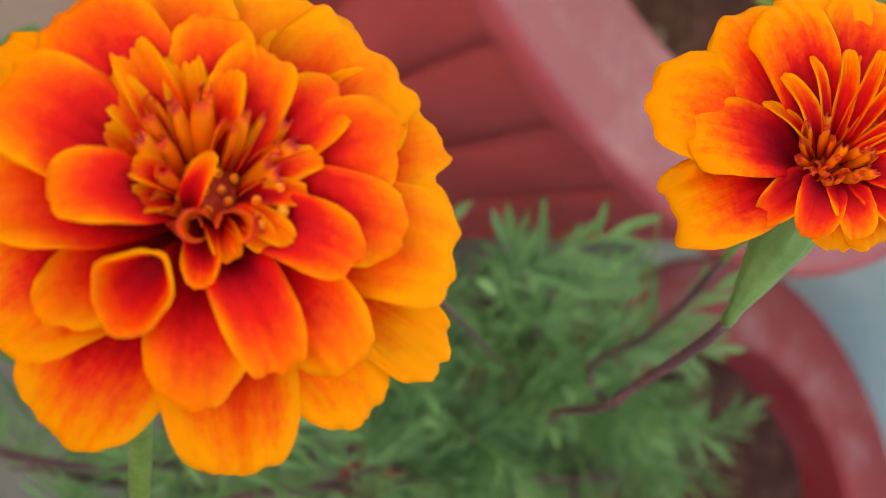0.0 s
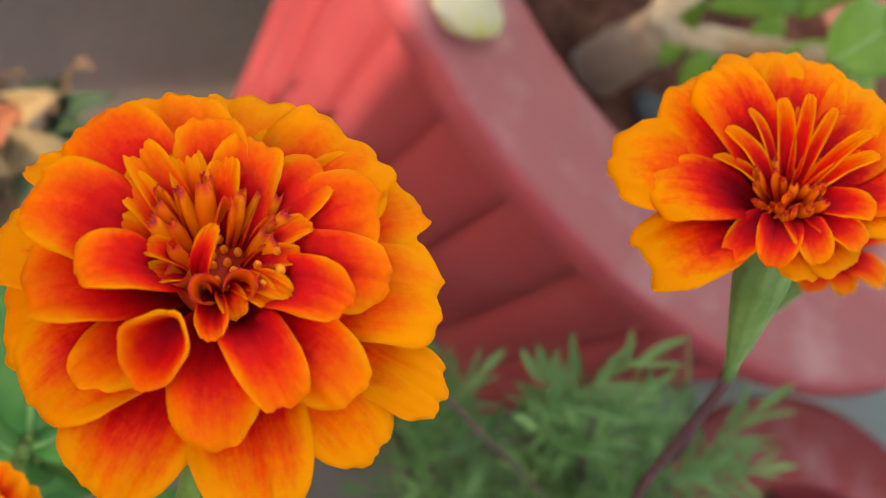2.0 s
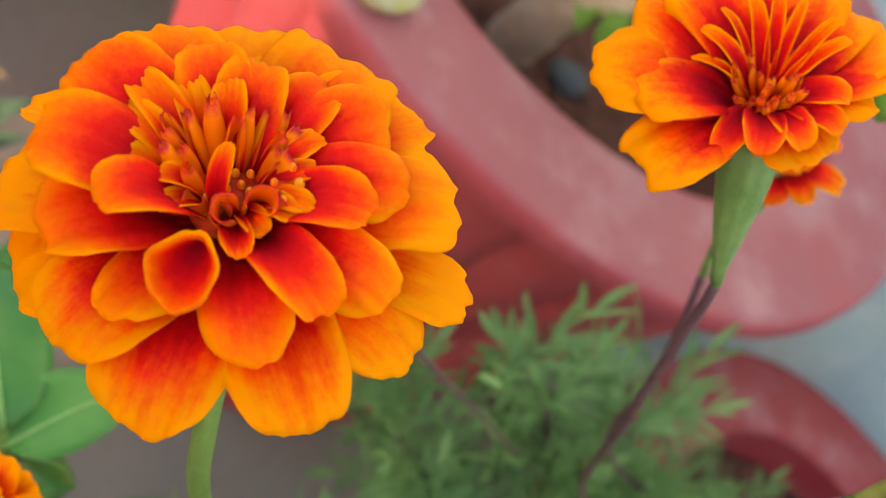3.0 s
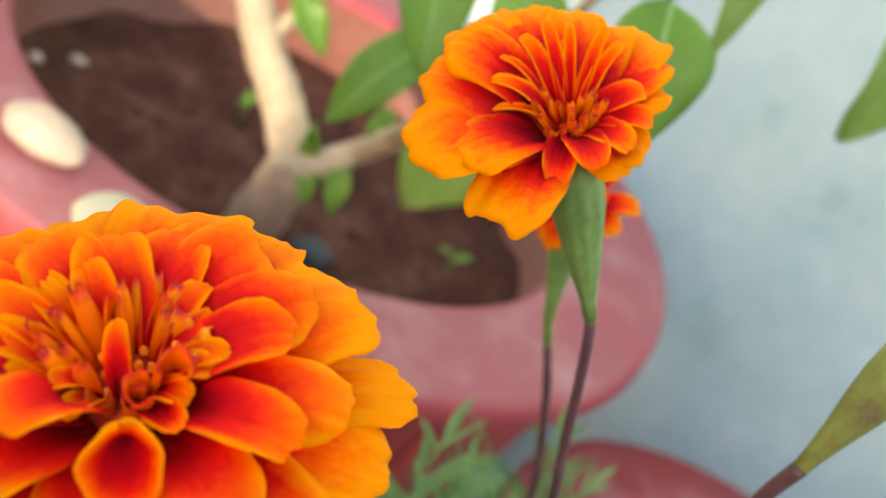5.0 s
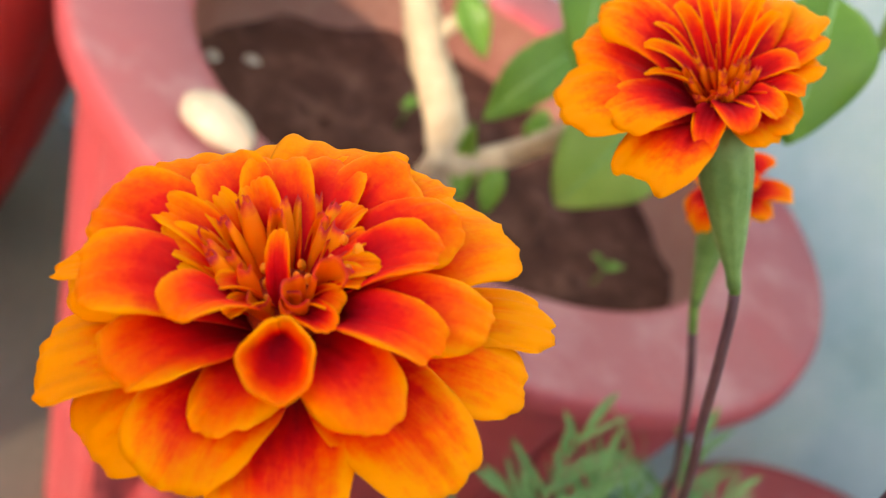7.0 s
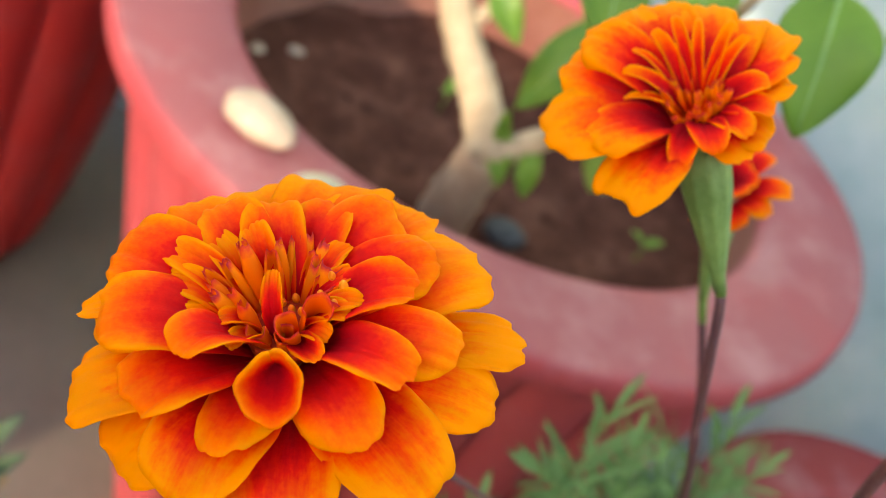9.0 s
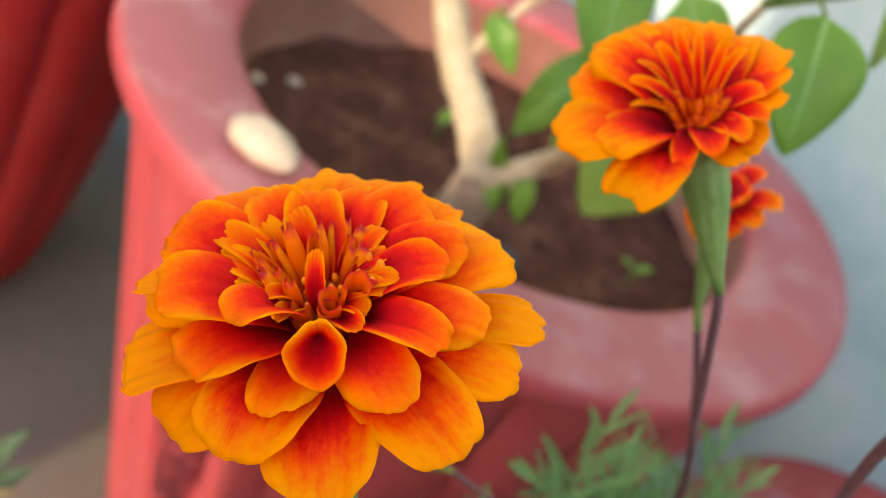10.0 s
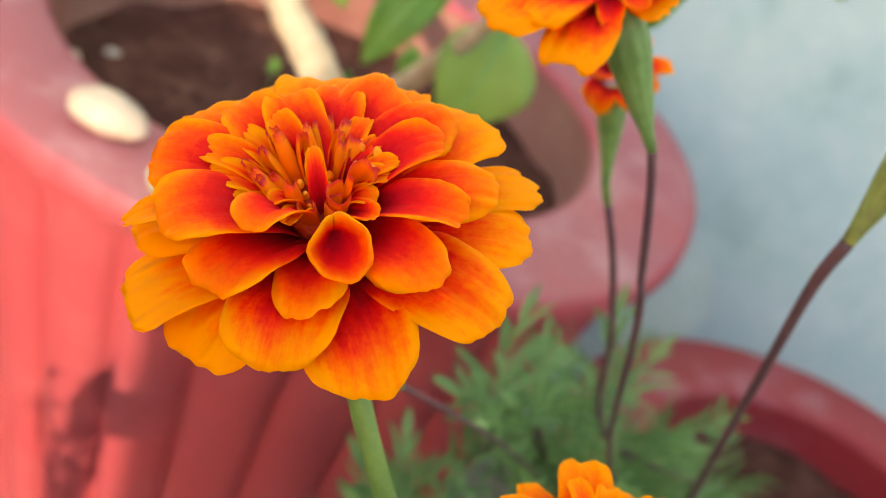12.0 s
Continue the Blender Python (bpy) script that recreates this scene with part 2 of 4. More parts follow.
M_YSTONE = mottled("yellow_pebble", [(0.35, (0.442, 0.391, 0.323)), (0.52, (0.459, 0.408, 0.272)), (0.66, (0.468, 0.391, 0.119))], 35.0, 0.6, 0.3, 300.0)
M_GREY = mottled("grey_stone", [(0.3, (0.035, 0.04, 0.045)), (0.7, (0.09, 0.095, 0.105))], 60.0, 0.8, 0.2, 300.0)
M_TAN = mottled("tan_dry_leaf", [(0.3, (0.24, 0.15, 0.08)), (0.7, (0.42, 0.30, 0.16))], 90.0, 0.7, 0.2, 300.0)
M_RUST = mottled("rusty_leaf", [(0.3, (0.24, 0.07, 0.04)), (0.7, (0.42, 0.15, 0.08))], 90.0, 0.7, 0.2, 300.0)
M_DRY = mottled("dry_leaf", [(0.3, (0.08, 0.045, 0.028)), (0.7, (0.24, 0.15, 0.095))], 60.0, 0.8, 0.2, 300.0)


# ---- building helpers (centimetres) ----
def cm(*p):
    return Vector(p) * 0.01


def part(name, bm, material, parent=None, label="", smooth=True):
    me = bpy.data.meshes.new(name)
    bm.to_mesh(me)
    bm.free()
    me.materials.append(material)
    if smooth:
        me.polygons.foreach_set("use_smooth", [True] * len(me.polygons))
    ob = new(name, me)
    if parent:
        ob.parent = parent
    return tagged(ob, label=label)


def thing(name, m, label, category, group=""):
    ob = new(name)
    ob.empty_display_size = 0.02
    ob.matrix_world = m
    return tagged(ob, label, category, group)


def frame_of(axis, origin, spin=0.0):
    """A pose at origin whose z runs along axis."""
    a = Vector(axis).normalized()
    x = Vector((0, 1, 0)).cross(a).normalized()
    y = a.cross(x)
    m = Matrix((x, y, a)).transposed().to_4x4()
    m.translation = origin
    return m @ Matrix.Rotation(spin, 4, "Z")


def smooth_path(p, n):
    """Points on a Catmull-Rom curve through the points p, n to each piece."""
    p = [Vector(v) for v in p]
    q = [2 * p[0] - p[1], *p, 2 * p[-1] - p[-2]]
    out = []
    for a, b, c, d in zip(q, q[1:], q[2:], q[3:]):
        for i in range(n):
            t = i / n
            out.append(0.5 * (2 * b + (c - a) * t + (2 * a - 5 * b + 4 * c - d) * t * t + (3 * b - a - 3 * c + d) * t ** 3))
    return out + [p[-1]]


def tube(bm, pts, radii, sides=10, wob=0.0, cap=True):
    """A round stem along pts."""
    rings, ref = [], Vector((0.31, 0.2, 0.93))
    for i, p in enumerate(pts):
        d = (pts[min(i + 1, len(pts) - 1)] - pts[max(i - 1, 0)]).normalized()
        x = ref.cross(d).normalized()
        y = d.cross(x)
        r = radii if isinstance(radii, (int, float)) else np.interp(i / (len(pts) - 1), np.linspace(0, 1, len(radii)), radii)
        ring = []
        for k in range(sides):
            a = 2 * math.pi * k / sides
            rr = r * (1 + wob * noise.noise(p * 120 + Vector((k, 0, i * 0.3))))
            ring.append(bm.verts.new(p + (x * math.cos(a) + y * math.sin(a)) * rr))
        rings.append(ring)
    for a, b in zip(rings, rings[1:]):
        for k in range(sides):
            bm.faces.new((a[k], a[(k + 1) % sides], b[(k + 1) % sides], b[k]))
    if cap:
        bm.faces.new(rings[0][::-1])
        bm.faces.new(rings[-1])
    return rings


def sheet(name, fn, nu, nv, thick, material, parent=None, label=""):
    """A thin curved blade with two faces: fn(u, v) for u in 0..1 along and v in -1..1 across. Keeps along and across as attributes."""
    grid = [[Vector(fn(i / nu, 2 * j / nv - 1)) for j in range(nv + 1)] for i in range(nu + 1)]
    pts, al, ac, un = [], [], [], []
    for side in (1, -1):
        for i in range(nu + 1):
            for j in range(nv + 1):
                du = grid[min(i + 1, nu)][j] - grid[max(i - 1, 0)][j]
                dv = grid[i][min(j + 1, nv)] - grid[i][max(j - 1, 0)]
                n = du.cross(dv)
                n = n.normalized() if n.length > 1e-12 else Vector((0, 0, 1))
                rim = 0.15 if i in (0, nu) or j in (0, nv) else 1.0
                pts.append(grid[i][j] + n * side * thick * 0.5 * rim)
                al.append(i / nu)
                ac.append(2 * j / nv - 1)
                un.append(0.0 if side > 0 else 1.0)
    w, k = nv + 1, (nu + 1) * (nv + 1)
    faces = []
    for i in range(nu):
        for j in range(nv):
            q = (i * w + j, (i + 1) * w + j, (i + 1) * w + j + 1, i * w + j + 1)
            faces.append(q)
            faces.append(tuple(k + v for v in reversed(q)))
    ring = [i * w for i in range(nu + 1)] + [nu * w + j for j in range(1, nv + 1)] + [i * w + nv for i in range(nu - 1, -1, -1)] + [j for j in range(nv - 1, 0, -1)]
    for a, b in zip(ring, ring[1:] + ring[:1]):
        faces.append((a, k + a, k + b, b))
    me = bpy.data.meshes.new(name)
    me.from_pydata(pts, [], faces)
    me.polygons.foreach_set("use_smooth", [True] * len(me.polygons))
    me.attributes.new("along", "FLOAT", "POINT").data.foreach_set("value", al)
    me.attributes.new("across", "FLOAT", "POINT").data.foreach_set("value", ac)
    me.attributes.new("under", "FLOAT", "POINT").data.foreach_set("value", un)
    me.materials.append(material)
    ob = new(name, me)
    if parent:
        ob.parent = parent
    return tagged(ob, label=label)


# ---- setting ----
BASE = -6.0  # height of the ground, in centimetres


def slab(name, size, m, material, label, category):
    bm = bmesh.new()
    bmesh.ops.create_cube(bm, size=1.0)
    bmesh.ops.scale(bm, vec=size, verts=bm.verts)
    ob = part(name, bm, material, None, "", False)
    ob.matrix_world = m
    return tagged(ob, label, category, kind="structure")


bm = bmesh.new()
bmesh.ops.create_grid(bm, x_segments=40, y_segments=40, size=30.0)
ground = tagged(part("ground", bm, M_GROUND), "dusty grey-brown cement ground under the pots", "ground", kind="structure")
ground.location.z = BASE * 0.01

# wall behind the pots
WALL_N = Vector((-0.22, -0.975, 0.0)).normalized()
WALL_D = 0.225
wall_ang = math.atan2(WALL_N.x, -WALL_N.y)
wc = -WALL_N * (WALL_D + 0.1)
slab("wall_1", (14.0, 0.2, 2.6), Matrix.Translation((wc.x, wc.y, 1.3 + BASE * 0.01)) @ Matrix.Rotation(wall_ang, 4, "Z"), M_WALL, "pale blue limewashed wall behind the flower pots", "wall")

# unseen blockers added behind the camera; the low sun passes only between the two
across = Vector((-SUN_FROM.y, SUN_FROM.x, 0))
back = SUN_FROM * 1.5
for name, mid, sgn in (("sun_blocker_1", cm(-4.2, -15.0, 0), 1), ("sun_blocker_2", cm(-16.5, -6.0, 0), -1)):
    c = mid - SUN_FROM * (mid.dot(SUN_FROM)) + back + across * (sgn * 3.0)
    slab(name, (6.0, 0.12, 1.04), Matrix.Translation((c.x, c.y, 0.46)) @ Matrix.Rotation(math.atan2(across.y, across.x), 4, "Z"), M_PLASTER, "unseen plastered wall added to block the low sun, with a gap at its end", "wall")


# ---- pots ----
def lathe(bm, profile, n, shape=None):
    rings = []
    for r, z in profile:
        ring = []
        for k in range(n):
            a = 2 * math.pi * k / n
            rr = shape(r, z, a) if shape else r
            ring.append(bm.verts.new((rr * math.cos(a) * 0.01, rr * math.sin(a) * 0.01, z * 0.01)))
        rings.append(ring)
    for a, b in zip(rings, rings[1:]):
        for k in range(n):
            bm.faces.new((a[k], a[(k + 1) % n], b[(k + 1) % n], b[k]))
    return rings


def flower_pot(x, y, top, rad, inner, foot, material, ribs, label, spin=0.0, belly=0.8, lining=None):
    pot = thing("flower_pot", Matrix.Translation(cm(x, y, BASE)) @ Matrix.Rotation(spin, 4, "Z"), label, "flower pot", "flower pots in a row")
    lip = 1.3
    neck = rad - 1.4
    top -= BASE

    def body_r(z):
        f = max(0.0, min(1.0, z / (top - lip)))
        return foot + (neck - foot) * (f ** belly)

    def fluted(r, z, a):
        if ribs == 0:
            return r
        fade = min(1.0, max(0.0, (top - lip - 0.6 - z) / 1.5)) * min(1.0, z / 2.0)
        c = abs(math.sin(a * ribs / 2))
        return r + fade * (0.85 * (c ** 0.45) - 0.60)

    bm = bmesh.new()
    prof = [(body_r(0), 0.0)] + [(body_r(z), z) for z in np.linspace(0.4, top - lip, 22)]
    inn = [(inner + 0.1, top - lip - 0.3), (inner - 0.5, top - 6), (inner - 1.4, top - 10)]
    rings = lathe(bm, prof, ribs * 20 if ribs else 128, fluted)
    bm.faces.new(rings[0][::-1])
    part("body", bm, material, pot)
    bm = bmesh.new()
    wobble = lambda r, z, a: r + 0.18 * math.sin(2 * a + x) + 0.08 * math.sin(5 * a + y)
    lathe(bm, [(neck - 0.2, top - lip - 0.15), (rad - 0.4, top - lip - 0.12), (rad - 0.10, top - lip + 0.06), (rad, top - lip + 0.25), (rad - 0.06, top - 0.30), (rad - 0.20, top - 0.10), (rad - 0.50, top),
               ((rad + inner) / 2, top + 0.02), (inner + 0.6, top - 0.02), (inner + 0.15, top - 0.2), (inner, top - 0.6)], 160, wobble)
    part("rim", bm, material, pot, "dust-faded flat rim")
    bm = bmesh.new()
    lathe(bm, [(inner, top - 0.6), *inn], 160, wobble)
    part("inner_wall", bm, lining or M_INSIDE, pot, "earth-stained inner wall")
    return pot


def soil_height(p, x, y):
    return 0.5 * noise.noise(p * 0.25 + Vector((x, y, 0))) + 0.22 * noise.noise(p * 0.9) + 0.08 * noise.noise(p * 2.3)


def soil_bed(x, y, z, r, label):
    bm = bmesh.new()
    n = 60
    rows_ = []
    for i in range(26):
        rr = r * i / 25
        ring = []
        for k in range(n):
            a = 2 * math.pi * k / n
            p = Vector((rr * math.cos(a), rr * math.sin(a), 0))
            ring.append(bm.verts.new(cm(p.x, p.y, soil_height(p, x, y) + 0.5 * (rr / r) ** 4)))
        rows_.append(ring)
    for a, b in zip(rows_, rows_[1:]):
        for k in range(n):
            bm.faces.new((a[k], b[k], b[(k + 1) % n], a[(k + 1) % n]))
    bmesh.ops.remove_doubles(bm, verts=bm.verts, dist=1e-6)
    ob = part("soil", bm, M_SOIL)
    ob.location = cm(x, y, z)
    return tagged(ob, label, "soil", kind="stuff")


def clod(bm, c, r, seed):
    ret = bmesh.ops.create_icosphere(bm, subdivisions=1, radius=1.0)["verts"]
    for v in ret:
        d = v.co.normalized()
        v.co = Vector(c) + Vector((d.x, d.y, d.z * 0.75)) * r * (1 + 0.35 * noise.noise(d * 1.6 + Vector((seed, 0, seed * 0.7))))


RIM_Z = 26.95
SOIL_Z = 22.3
flower_pot(-0.2, 0.6, RIM_Z, 17.75, 12.5, 10.6, M_POT, 27, "red-painted fluted cement pot with a wide dusty rim", radians(-56.3), 1.0)
soil_bed(-0.2, 0.6, SOIL_Z, 12.4, "dark brown garden soil filling the fluted pot")
flower_pot(28.0, -7.7, 16.0, 12.9, 8.6, 9.0, M_POTD, 0, "red-painted round pot in which the marigolds grow", 0.4, lining=M_POTD)
soil_bed(28.0, -7.7, 12.6, 8.4, "dark soil in the marigold pot")
flower_pot(-35.5, 8.5, 25.0, 16.5, 12.5, 9.0, M_POTL, 18, "dark red rounded pot, its paint brightened for dappled sun", 0.9, 0.45)
soil_bed(-35.5, 8.5, 22.0, 12.4, "dry soil in the dark red pot")

rng = random.Random(4)
bm = bmesh.new()
for i in range(140):
    a, r = rng.uniform(0, 2 * math.pi), 11.8 * math.sqrt(rng.random())
    p = Vector((r * math.cos(a), r * math.sin(a), 0))
    clod(bm, cm(p.x, p.y, SOIL_Z + soil_height(p, 0, 0) + 0.04), 0.01 * rng.uniform(0.10, 0.30), i)
tagged(part("soil_crumbs", bm, M_SOIL), "loose crumbs of brown soil", "soil", kind="stuff")


def pebble(x, y, z, size, spin, material, label, name="pebble"):
    bm = bmesh.new()
    bmesh.ops.create_icosphere(bm, subdivisions=4, radius=1.0)
    for v in bm.verts:
        d = v.co.normalized()
        v.co = d * (1 + 0.10 * noise.noise(d * 1.5 + Vector((x, y, 0))) + 0.02 * noise.noise(d * 6))
        v.co = Vector((v.co.x * size[0], v.co.y * size[1], v.co.z * size[2])) * 0.005
    ob = part(name, bm, material)
    ob.matrix_world = Matrix.Translation(cm(x, y, z)) @ Matrix.Rotation(spin, 4, "Z")
    return tagged(ob, label, "stone")


pebble(-7.2, -12.4, RIM_Z + 0.65, (3.1, 2.0, 1.4), radians(-20), M_STONE, "smooth white pebble lying on the pot rim")
pebble(-3.9, -14.9, RIM_Z + 0.55, (2.6, 2.0, 1.3), radians(50), M_YSTONE, "cream pebble with a yellow patch on the pot rim")
pebble(2.5, -3.9, SOIL_Z + 0.3, (2.0, 1.6, 1.2), 0.3, M_GREY, "dark grey stone lying on the soil")
pebble(-10.2, 1.5, SOIL_Z + 0.3, (0.8, 0.6, 0.5), 0.3, M_STONE, "small pale grit stone on the soil")
pebble(-11.6, 0.0, SOIL_Z + 0.3, (0.8, 0.7, 0.5), 1.3, M_STONE, "small pale grit stone on the soil")
pebble(5.2, -5.8, SOIL_Z + 0.4, (0.9, 0.7, 0.4), 0.9, M_DRY, "small dry brown leaf scrap on the soil")


# ---- marigold flowers ----
def petal(parent, phi, tip_r, tip_h, width, base=(0.18, -0.45), arch=0.35, cup=0.25, ruffle=0.05, notch=0.08, mat=None, seed=0, twist=0.0, reach=0.55, name="petal", fold=0.0, recurve=0.03, blunt=0.33, keel=0.0, full=0.74, curl=0.0):
    """A ray petal that leaves the disc at base, arches over and ends at (tip_r, tip_h). cup lifts the margins, fold rolls them in (curl: one of them further), keel creases the middle."""
    c, s = math.cos(phi), math.sin(phi)
    p0, p2 = Vector((base[0], base[1])), Vector((tip_r, tip_h))
    p1 = Vector((base[0] + (tip_r - base[0]) * reach, max(base[1], tip_h) + arch))

    def fn(u, v):
        k = 1 - blunt * (1 - math.sqrt(max(0.0, 1 - 0.985 * abs(v) ** 2.6))) + 0.016 * noise.noise(Vector((v * 6.5, seed * 7.1, 0.3))) + notch * (0.35 * math.cos(v * 4.2 + seed) + 0.25 * math.sin(v * 9 + seed * 2.3)) * (1 - v * v * 0.6) - 0.4 * notch * math.exp(-((v - 0.55 * math.sin(seed * 3.3)) / 0.2) ** 2)
        x = u * k
        prof = (1 - x) ** 2 * p0 + 2 * x * (1 - x) * p1 + x * x * p2
        tan = (2 * (1 - x) * (p1 - p0) + 2 * x * (p2 - p1)).normalized()
        nor = Vector((-tan.y, tan.x))
        w = 0.5 * width * (0.22 + 0.78 * math.sin(min(1.0, u / full) * math.pi / 2) ** 1.2)
        side = v * w
        lift = cup * w * v * v * (1.25 - 1.6 * u) + ruffle * (u ** 1.5) * math.sin(v * 4.0 + seed * 3.1 + u * 2) * (0.3 + v * v)
        if fold:
            now = (curl if curl and v > 0 else fold) * (1.12 - 0.5 * u)
            side, lift = w / now * math.sin(v * now), w / now * (1 - math.cos(v * now))
        lift += 0.045 * w * noise.noise(Vector((v * 3.1 + seed, u * 2.6, seed * 1.7))) * 2.2 + 0.010 * math.sin(v * 17 + seed) * u * u
        lift -= keel * w * math.exp(-(v / 0.16) ** 2) * math.sin(math.pi * min(1.0, u * 1.05))
        lift += twist * side - recurve * tip_r * max(0.0, (x - 0.6) / 0.4) ** 2 * (1 - 0.3 * v * v)
        prof = prof + nor * lift
        return cm(prof.x * c - side * s, prof.x * s + side * c, prof.y)

    return sheet(name, fn, 20, 30, 0.00022, mat, parent)


def quill(parent, phi, r0, h0, r1, h1, rad, seed, bow=0.12, flare=0.0):
    """A rolled tubular floret, slit down one side, with a frilled lip."""
    c, s = math.cos(phi), math.sin(phi)
    sway = 0.10 * math.sin(seed * 7.3)
    a, b = Vector((r0 * c, r0 * s, h0)), Vector((r1 * c - sway * s, r1 * s + sway * c, h1))
    mid = a.lerp(b, 0.55) + Vector((bow * c, bow * s, 0.05))
    spin = seed * 1.9

    def fn(u, v):
        p = (1 - u) ** 2 * a + 2 * u * (1 - u) * mid + u * u * b
        d = (2 * (1 - u) * (mid - a) + 2 * u * (b - mid)).normalized()
        x = Vector((0.3, 0.2, 0.1)).cross(d).normalized()
        y = d.cross(x)
        w = rad * (0.45 + 0.75 * math.sin(min(1.0, u / 0.8) * math.pi / 2) - (1.7 - flare) * max(0.0, u - 0.68))
        ang = spin + v * (2.75 - 0.5 * u)
        top = d * rad * (0.5 * math.sin(v * 5 + seed) + 0.5 * math.sin(v * 11 + seed * 2)) * max(0.0, u - 0.7) * 1.6
        return (p + (x * math.cos(ang) + y * math.sin(ang)) * w + top) * 0.01

    return sheet("floret", fn, 12, 12, 0.00018, M_QUILL, parent)


def cup_petal(parent, phi, rho, h, half_t, half_r, depth, tilt, mat, seed, foot):
    """A spoon-shaped petal: a deep throat inside a rolled rim that narrows towards the disc, facing outward and up."""
    c, s = math.cos(phi), math.sin(phi)
    rad, tan, up = Vector((c, s, 0)), Vector((-s, c, 0)), Vector((0, 0, 1))
    n = rad * math.sin(tilt) + up * math.cos(tilt)
    e = rad * math.cos(tilt) - up * math.sin(tilt)
    ctr = rad * rho + up * h

    def fn(u, v):
        a = v * math.pi
        f = min(1.0, u / 0.8)
        roll = max(0.0, (u - 0.8) / 0.2)
        rr = f ** 0.85 + 0.10 * math.sin(roll * 2.6)
        z = -depth * (1 - f * f) + 0.05 * math.sin(roll * 1.6) - 0.10 * roll * roll
        wav = 1 + 0.05 * math.sin(3 * a + seed) * f + 0.03 * math.sin(7 * a + seed * 2) * f
        inner = max(0.0, -math.cos(a)) ** 1.4
        slim = 1 - 0.55 * f * inner * (1.0 if v < 0 else 0.55)
        return (ctr + e * (rr * half_r * math.cos(a) * wav) - rad * (foot * (1 - f) ** 1.5) + tan * (rr * half_t * math.sin(a) * wav * slim) + n * (z - 0.10 * f * inner + 0.05 * f * math.sin(2 * a + seed))) * 0.01

    return sheet("petal", fn, 14, 30, 0.0002, mat, parent)


def disc_bud(parent, x, y, z, r):
    bm = bmesh.new()
    bmesh.ops.create_icosphere(bm, subdivisions=2, radius=1.0)
    for v in bm.verts:
        k = 1 - 0.25 * max(0, v.co.z)
        v.co = cm(x + v.co.x * r * k, y + v.co.y * r * k, z + v.co.z * r * 1.7)
    return part("disc_bud", bm, M_STAMEN, parent)


def calyx_and_stem(parent, inv, path, top_r, length, stem_r, purple=True, green=0.17, toward=None):
    """Ribbed green cup under the petals, tapering into the stem; path in the world (cm), from the flower down."""
    bm = bmesh.new()
    rings = []
    turn = Matrix.Identity(4)
    if toward:
        goal = inv @ (Vector(toward) * 0.01)
        turn = Vector((0, 0, -1)).rotation_difference(goal.normalized()).to_matrix().to_4x4()
    prof = [(top_r * 0.62, 0.0), (top_r, -0.22 * length), (top_r * 0.95, -0.40 * length), (top_r * 0.76, -0.60 * length), (top_r * 0.55, -0.82 * length), (stem_r * 1.25, -1.04 * length), (stem_r * 1.12, -1.16 * length)]
    for r, z in prof:
        rings.append([bm.verts.new(cm((r * (1 + 0.07 * abs(math.cos(k * math.pi / 20 * 5)))) * math.cos(k * math.pi / 20), (r * (1 + 0.07 * abs(math.cos(k * math.pi / 20 * 5)))) * math.sin(k * math.pi / 20), z - 0.35)) for k in range(40)])
    for a, b in zip(rings, rings[1:]):
        for k in range(40):
            bm.faces.new((a[k], b[k], b[(k + 1) % 40], a[(k + 1) % 40]))
    bm.faces.new(rings[0])
    bm.faces.new(rings[-1][::-1])
    bmesh.ops.transform(bm, matrix=turn, verts=bm.verts)
    part("calyx", bm, M_CALYX, parent, "ribbed pale green cup")
    end = inv.inverted() @ (turn @ cm(0, 0, -0.35 - 1.2 * length)) * 100
    inside = inv.inverted() @ (turn @ cm(0, 0, -0.35 - 0.8 * length)) * 100
    path = [inside, end] + [p for p in path if p.z < end.z - 1.0]
    pts = [inv @ (p * 0.01) for p in smooth_path(path, 8)]
    bm = bmesh.new()
    k = max(2, int(len(pts) * green))
    tube(bm, pts[: k + 1], [stem_r * 0.0115, stem_r * 0.0098], 12)
    part("stem", bm, M_STEM_G, parent)
    bm = bmesh.new()
    tube(bm, pts[k:], [stem_r * 0.0098, stem_r * 0.0095, stem_r * 0.011], 12)
    part("stem", bm, M_STEM_P if purple else M_STEM_G, parent, "purplish lower stem" if purple else "")


# each ray petal: bearing, reach and height of its tip, width, lift of the margins, tilt, bluntness
RIM = [(16.5, 2.70, -0.26, 0.86, 0.10, -0.10, 0.16), (-3.5, 2.50, -0.24, 1.05, 0.15, 0.05, 0.34), (-33, 2.52, -0.24, 1.25, 0.12, 0.04, 0.36), (-72.6, 2.47, -0.25, 1.36, 0.08, 0.0, 0.36), (-101, 2.22, 0.02, 1.36, 0.15, 0.06, 0.30),
       (-129, 2.30, -0.40, 1.42, 0.10, 0.08, 0.28), (-153, 2.54, -0.22, 1.36, 0.10, 0.20, 0.16), (-176, 2.28, 0.06, 1.15, 0.20, 0.0, 0.26)]
CROWN = [(135, 2.15, 0.26, 1.10, 0.20, 0.10, 0.28), (118.5, 2.32, 0.22, 1.45, 0.10, 0.0, 0.14), (92, 2.26, 0.30, 1.45, 0.10, 0.0, 0.12), (37.0, 2.42, 0.26, 1.32, 0.10, -0.10, 0.22), (64.6, 2.38, 0.14, 1.05, 0.20, 0.05, 0.28),
         (158, 2.00, 0.24, 1.00, 0.20, 0.0, 0.30), (78, 2.15, 0.26, 0.95, 0.20, 0.0, 0.30)]
